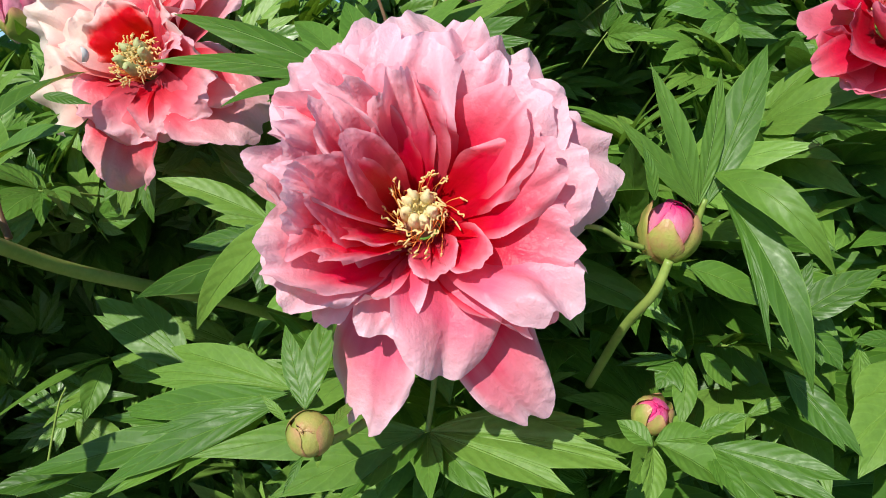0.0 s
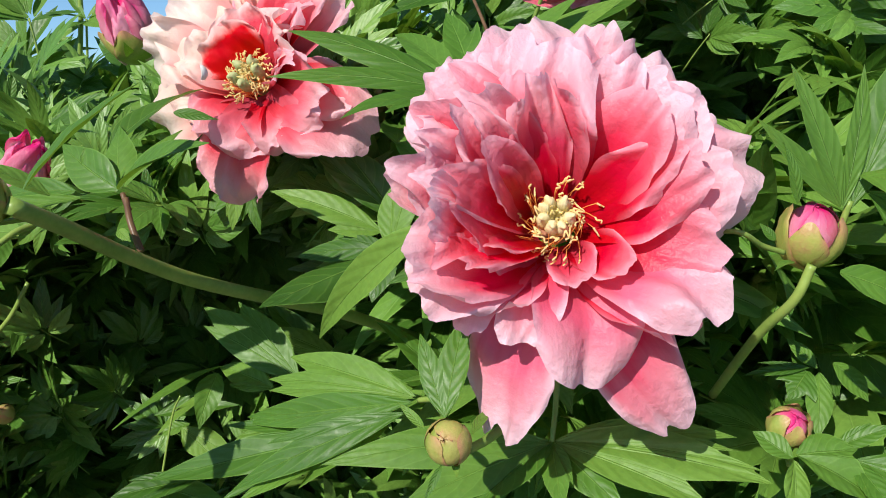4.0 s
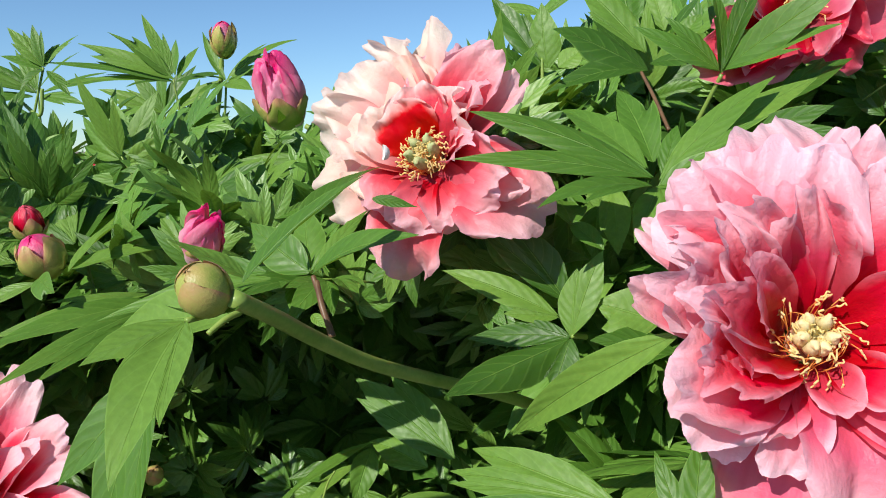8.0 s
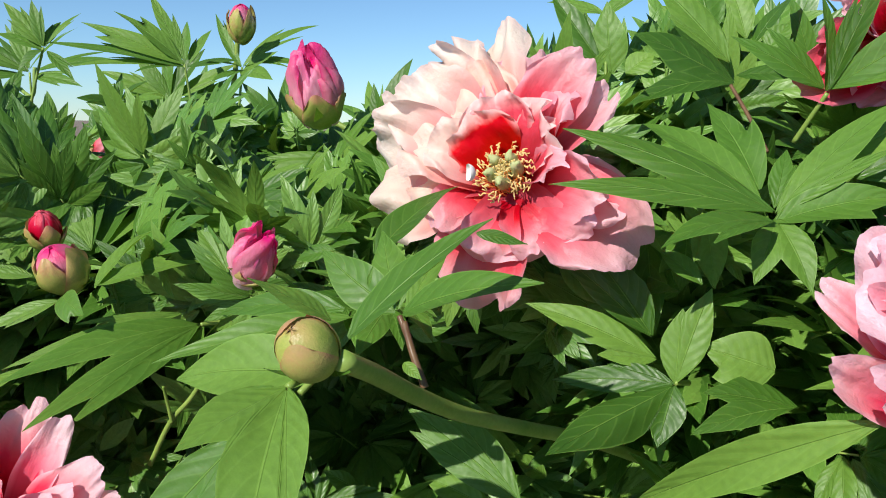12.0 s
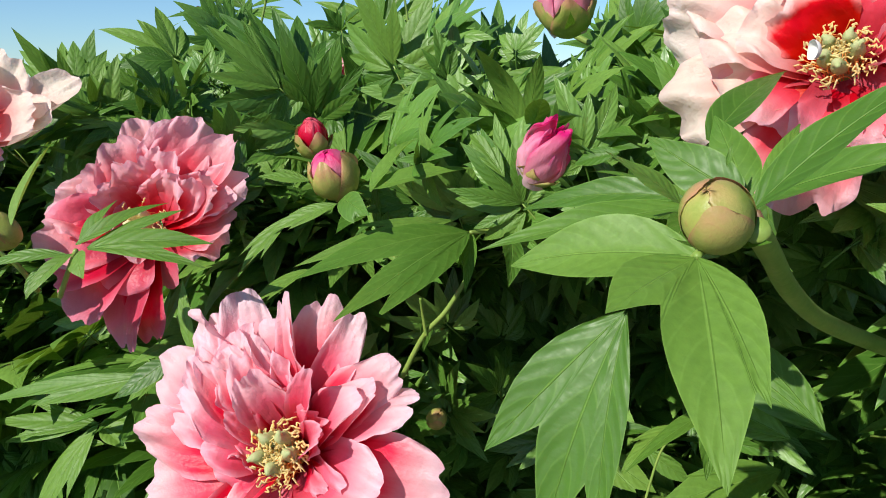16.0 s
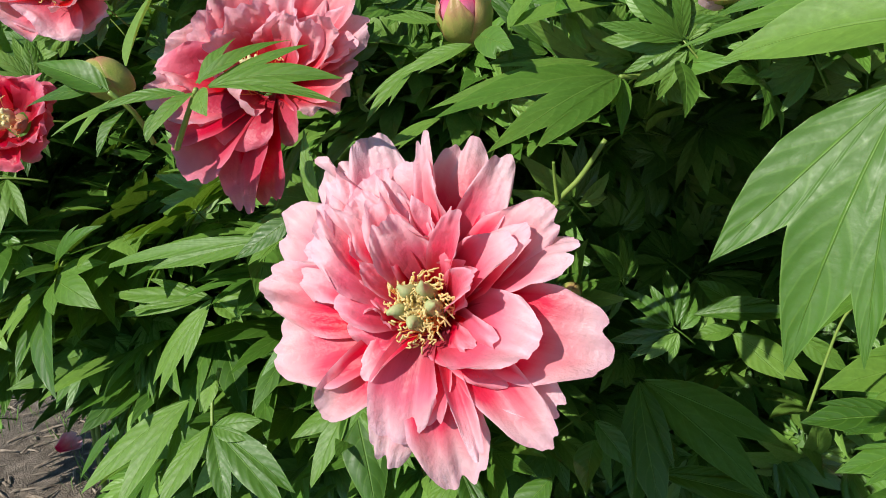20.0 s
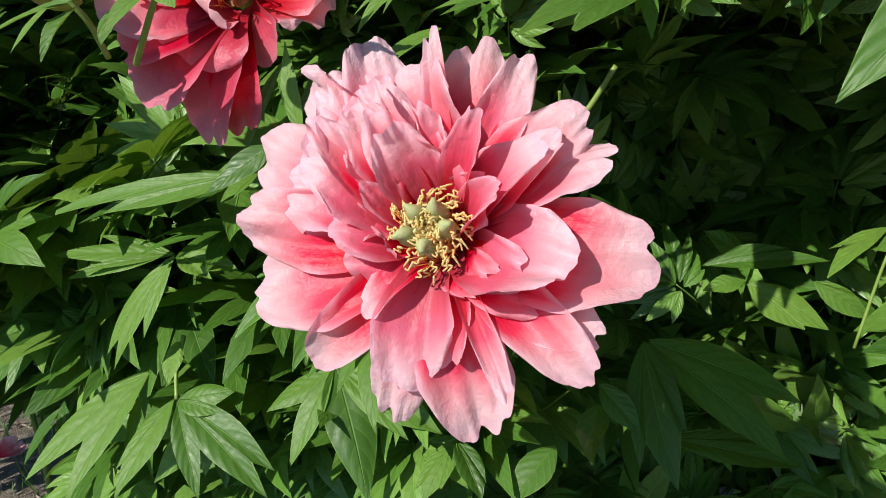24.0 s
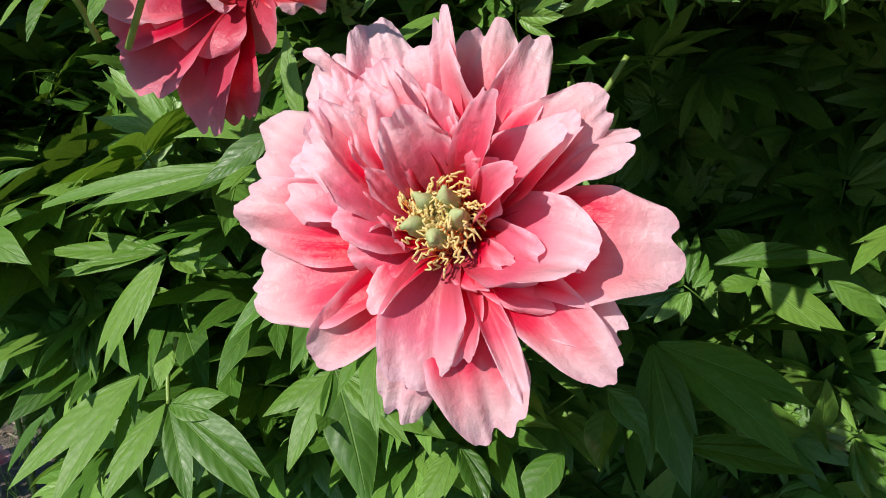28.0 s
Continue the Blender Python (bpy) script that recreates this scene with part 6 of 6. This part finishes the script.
def is_clear(points, reach):
    """True when a leaf at these points hides no bloom, bud or singly placed leaf and leaves the gap open."""
    p = np.array(points)
    d = p - np.array(GAP_TOP)
    run = d @ GAP
    if (np.linalg.norm(d - run[:, None] * GAP, axis=1) < 0.055 + 0.05 * np.maximum(0, run)).any():
        return False
    d = p[:, None, :] - MASK_AT[None]
    run = d @ AXIS
    off = np.linalg.norm(d - np.maximum(0, run)[:, :, None] * AXIS, axis=2)
    return not ((run > MASK_BACK) & (run < 0.45) & (off < MASK_R + reach * 0.6)).any()


def leaf_matrix(p, normal, rng):
    """A leaf that grows out of the bush at p, face to the light."""
    side = rng.uniform(-1.0, 1.0)
    y = Vector((side, -0.35 - 0.45 * abs(normal[1]) + rng.uniform(-0.3, 0.3), 0.18 * normal[2] + rng.uniform(-0.25, 0.45))).normalized()
    if normal[2] > 0.5 and rng.rand() < 0.75:
        y = Vector((side * 0.8, rng.uniform(-0.75, 0.1), rng.uniform(0.25, 0.95))).normalized()
    crown = normal[2] > 0.5
    up = Vector((rng.uniform(-0.5, 0.25), -0.65 + rng.uniform(-0.35, 0.35), 0.65)) if crown else Vector((rng.uniform(-0.7, 0.5), -0.5 + rng.uniform(-0.5, 0.5), 0.8))
    z = (up - y * up.dot(y)).normalized()
    x = y.cross(z)
    size = rng.uniform(0.48, 0.8) if crown else rng.uniform(0.65, 1.15)
    return Matrix.Translation(p) @ Matrix((x, y, z)).transposed().to_4x4() @ Matrix.Diagonal((size, size, size, 1))


REACH = ((0, 0.17, 0.01), (0, 0.12, 0.01), (0.05, 0.11, 0.01), (-0.05, 0.11, 0.01), (0.09, 0.09, 0.01), (-0.09, 0.09, 0.01), (0, 0.05, 0))
rng = np.random.RandomState(21)
near_left, mass = 300, []
for k in range(10200):
    x = rng.uniform(-1.75, 0.85) if k < 7000 or k > 8200 else rng.uniform(-0.75, 0.15)
    s = rng.uniform(0.0, 0.9) if k < 7000 else rng.uniform(0.0, 0.45) if k < 8200 else rng.uniform(0.68, 0.95)
    deep = (rng.uniform(0.0, 0.06) if rng.rand() < 0.42 else rng.uniform(0.19, 0.40)) if k < 5200 else rng.uniform(0.18, 0.42) if k < 8200 else rng.uniform(0.02, 0.16)
    if s > 0.55 and k < 5200 and deep > 0.03 and rng.rand() < 0.35:
        continue
    p, nrm = bush_point(x, s)
    p = p - nrm * deep
    if (abs(x + 0.33) < 0.27 and p[2] < 0.74 and deep < 0.3 and rng.rand() < 0.6) or (abs(x + 0.20) < 0.18 and p[2] < 0.86 and rng.rand() < 0.72):
        continue
    m = leaf_matrix(p, nrm, rng)
    if any(-0.48 < q.x < -0.19 and 0.46 < q.z < 0.83 and q.y < 0.92 for q in (m @ Vector(r) for r in REACH)) and rng.rand() < 0.95:
        continue
    if not is_clear([m @ Vector(q) for q in REACH], 0.02):
        continue
    kind = int(rng.randint(9))
    if near_left > 0 and deep < 0.09 and -1.1 < x < 0.45 and 0.15 < s < 0.75:
        near_left -= 1
        ob = tagged(new("peony_leaf"), "green compound peony leaf within the bush", "leaf", "leaves of the bush")
        ob.matrix_world = m
        for me in KIND_MESHES[kind][0]:
            part("leaflet", me, ob)
        part("stalk", KIND_MESHES[kind][1], ob)
    else:
        mass.append((kind + (9 if deep > 0.1 else 0), np.array(m)))

# close roof of leaves added to shade the hollow under the overhang
for k in range(420):
    p, nrm = bush_point(rng.uniform(-0.75, -0.05), rng.uniform(0.50, 0.72))
    m = leaf_matrix(p - nrm * rng.uniform(0.03, 0.12), nrm, rng)
    if is_clear([m @ Vector(q) for q in REACH], 0.02) and min((m @ Vector(q)).z for q in REACH) > 0.83:
        mass.append((int(rng.randint(9)), np.array(m)))

# low growth deep under the overhang
for k in range(1500):
    p = np.array((rng.uniform(-0.9, 0.35), rng.uniform(0.98, 1.45), rng.uniform(0.05, 0.86)))
    mass.append((9 + int(rng.randint(9)), np.array(leaf_matrix(p, np.array((0, -0.8, 0.6)), rng) @ Matrix.Scale(1.5, 4))))

vs, fs, us, k = [], [], [], 0
for kind, m in mass:
    for v, f, uv in KINDS[kind][0] + [KINDS[kind][1]]:
        vs.append(v @ m[:3, :3].T + m[:3, 3])
        us.append(uv)
        fs += [tuple(i + k for i in q) for q in f]
        k += len(v)
tagged(new("foliage", mesh("foliage", np.concatenate(vs), fs, LEAF_FAR, np.concatenate(us))), "dense mass of dark green peony leaves", "foliage", "", "stuff")

# stalks inside the bush
for k in range(46):
    x = rng.uniform(-1.6, -0.7) if k < 30 else rng.uniform(0.1, 0.7)
    p, nrm = bush_point(x, rng.uniform(0.55, 0.75))
    p = p - nrm * 0.13
    foot = np.array((x * 0.9 + rng.uniform(-0.1, 0.1), 1.0 + rng.uniform(-0.2, 0.2), 0.0))
    mid = (p + foot) / 2 + np.array((0, 0.05, 0.08))
    stem("green peony stalk rising inside the bush", [tuple(foot), tuple(mid), tuple(p)], 0.0050, 0.0028)

fallen = tagged(new("petal"), "fallen pink petal lying on the soil", "petal")
fallen.matrix_world = pose(-1.67, 0.99, 0.035, 10, 20, 40)
v, f, uv = petal((0, 0, 0), (0.03, 0.05, 0.012), 0.05, 0.15, np.random.RandomState(4), 1.0, 0.4)
part("petal_blade", mesh("petal_blade", v, f, PINK, uv * (1.0, 0.5) + (0.0, 0.5)), fallen)

# straw and bark on the soil
rng = np.random.RandomState(8)
pieces, k = [], 0
for i in range(2600):
    x, y, a, l = rng.uniform(-2.6, -0.7), rng.uniform(0.2, 2.2), rng.uniform(0, 3.14), rng.uniform(0.008, 0.035)
    z = ground_height(x, y) + 0.004
    d, w = np.array((math.cos(a), math.sin(a), rng.uniform(-0.2, 0.2))) * l, np.array((-math.sin(a), math.cos(a), 0.1)) * rng.uniform(0.001, 0.004)
    c = np.array((x, y, z))
    pieces.append((np.array([c - d - w, c + d - w * 0.6, c + d + w * 0.6, c - d + w, c + (0, 0, 0.004)]), [(0, 1, 4), (1, 2, 4), (2, 3, 4), (3, 0, 4)], np.zeros((5, 2))))
v, f, uv = joined(pieces)
tagged(new("mulch", mesh("mulch", v, f, MULCH, smooth=False)), "bits of straw and bark on the soil", "mulch", "", "stuff")
pieces = []
for i in range(1500):
    x, y = rng.uniform(-2.4, -0.9), rng.uniform(0.1, 1.3)
    if noise.noise((x * 3, y * 3, 5)) < 0.02:
        continue
    c = np.array((x, y, ground_height(x, y)))
    h = rng.uniform(0.03, 0.09)
    pieces.append(blade(c, c + np.array((rng.uniform(-0.5, 0.5) * h, rng.uniform(-0.5, 0.5) * h, h)), 0.003, (rng.uniform(-1, 1), -1, 0.2), 0.1, rng, 4, 2))
v, f, uv = joined(pieces)
tagged(new("grass", mesh("grass", v, f, LEAF_FAR, uv)), "short tufts of green grass on the soil", "grass", "", "stuff")
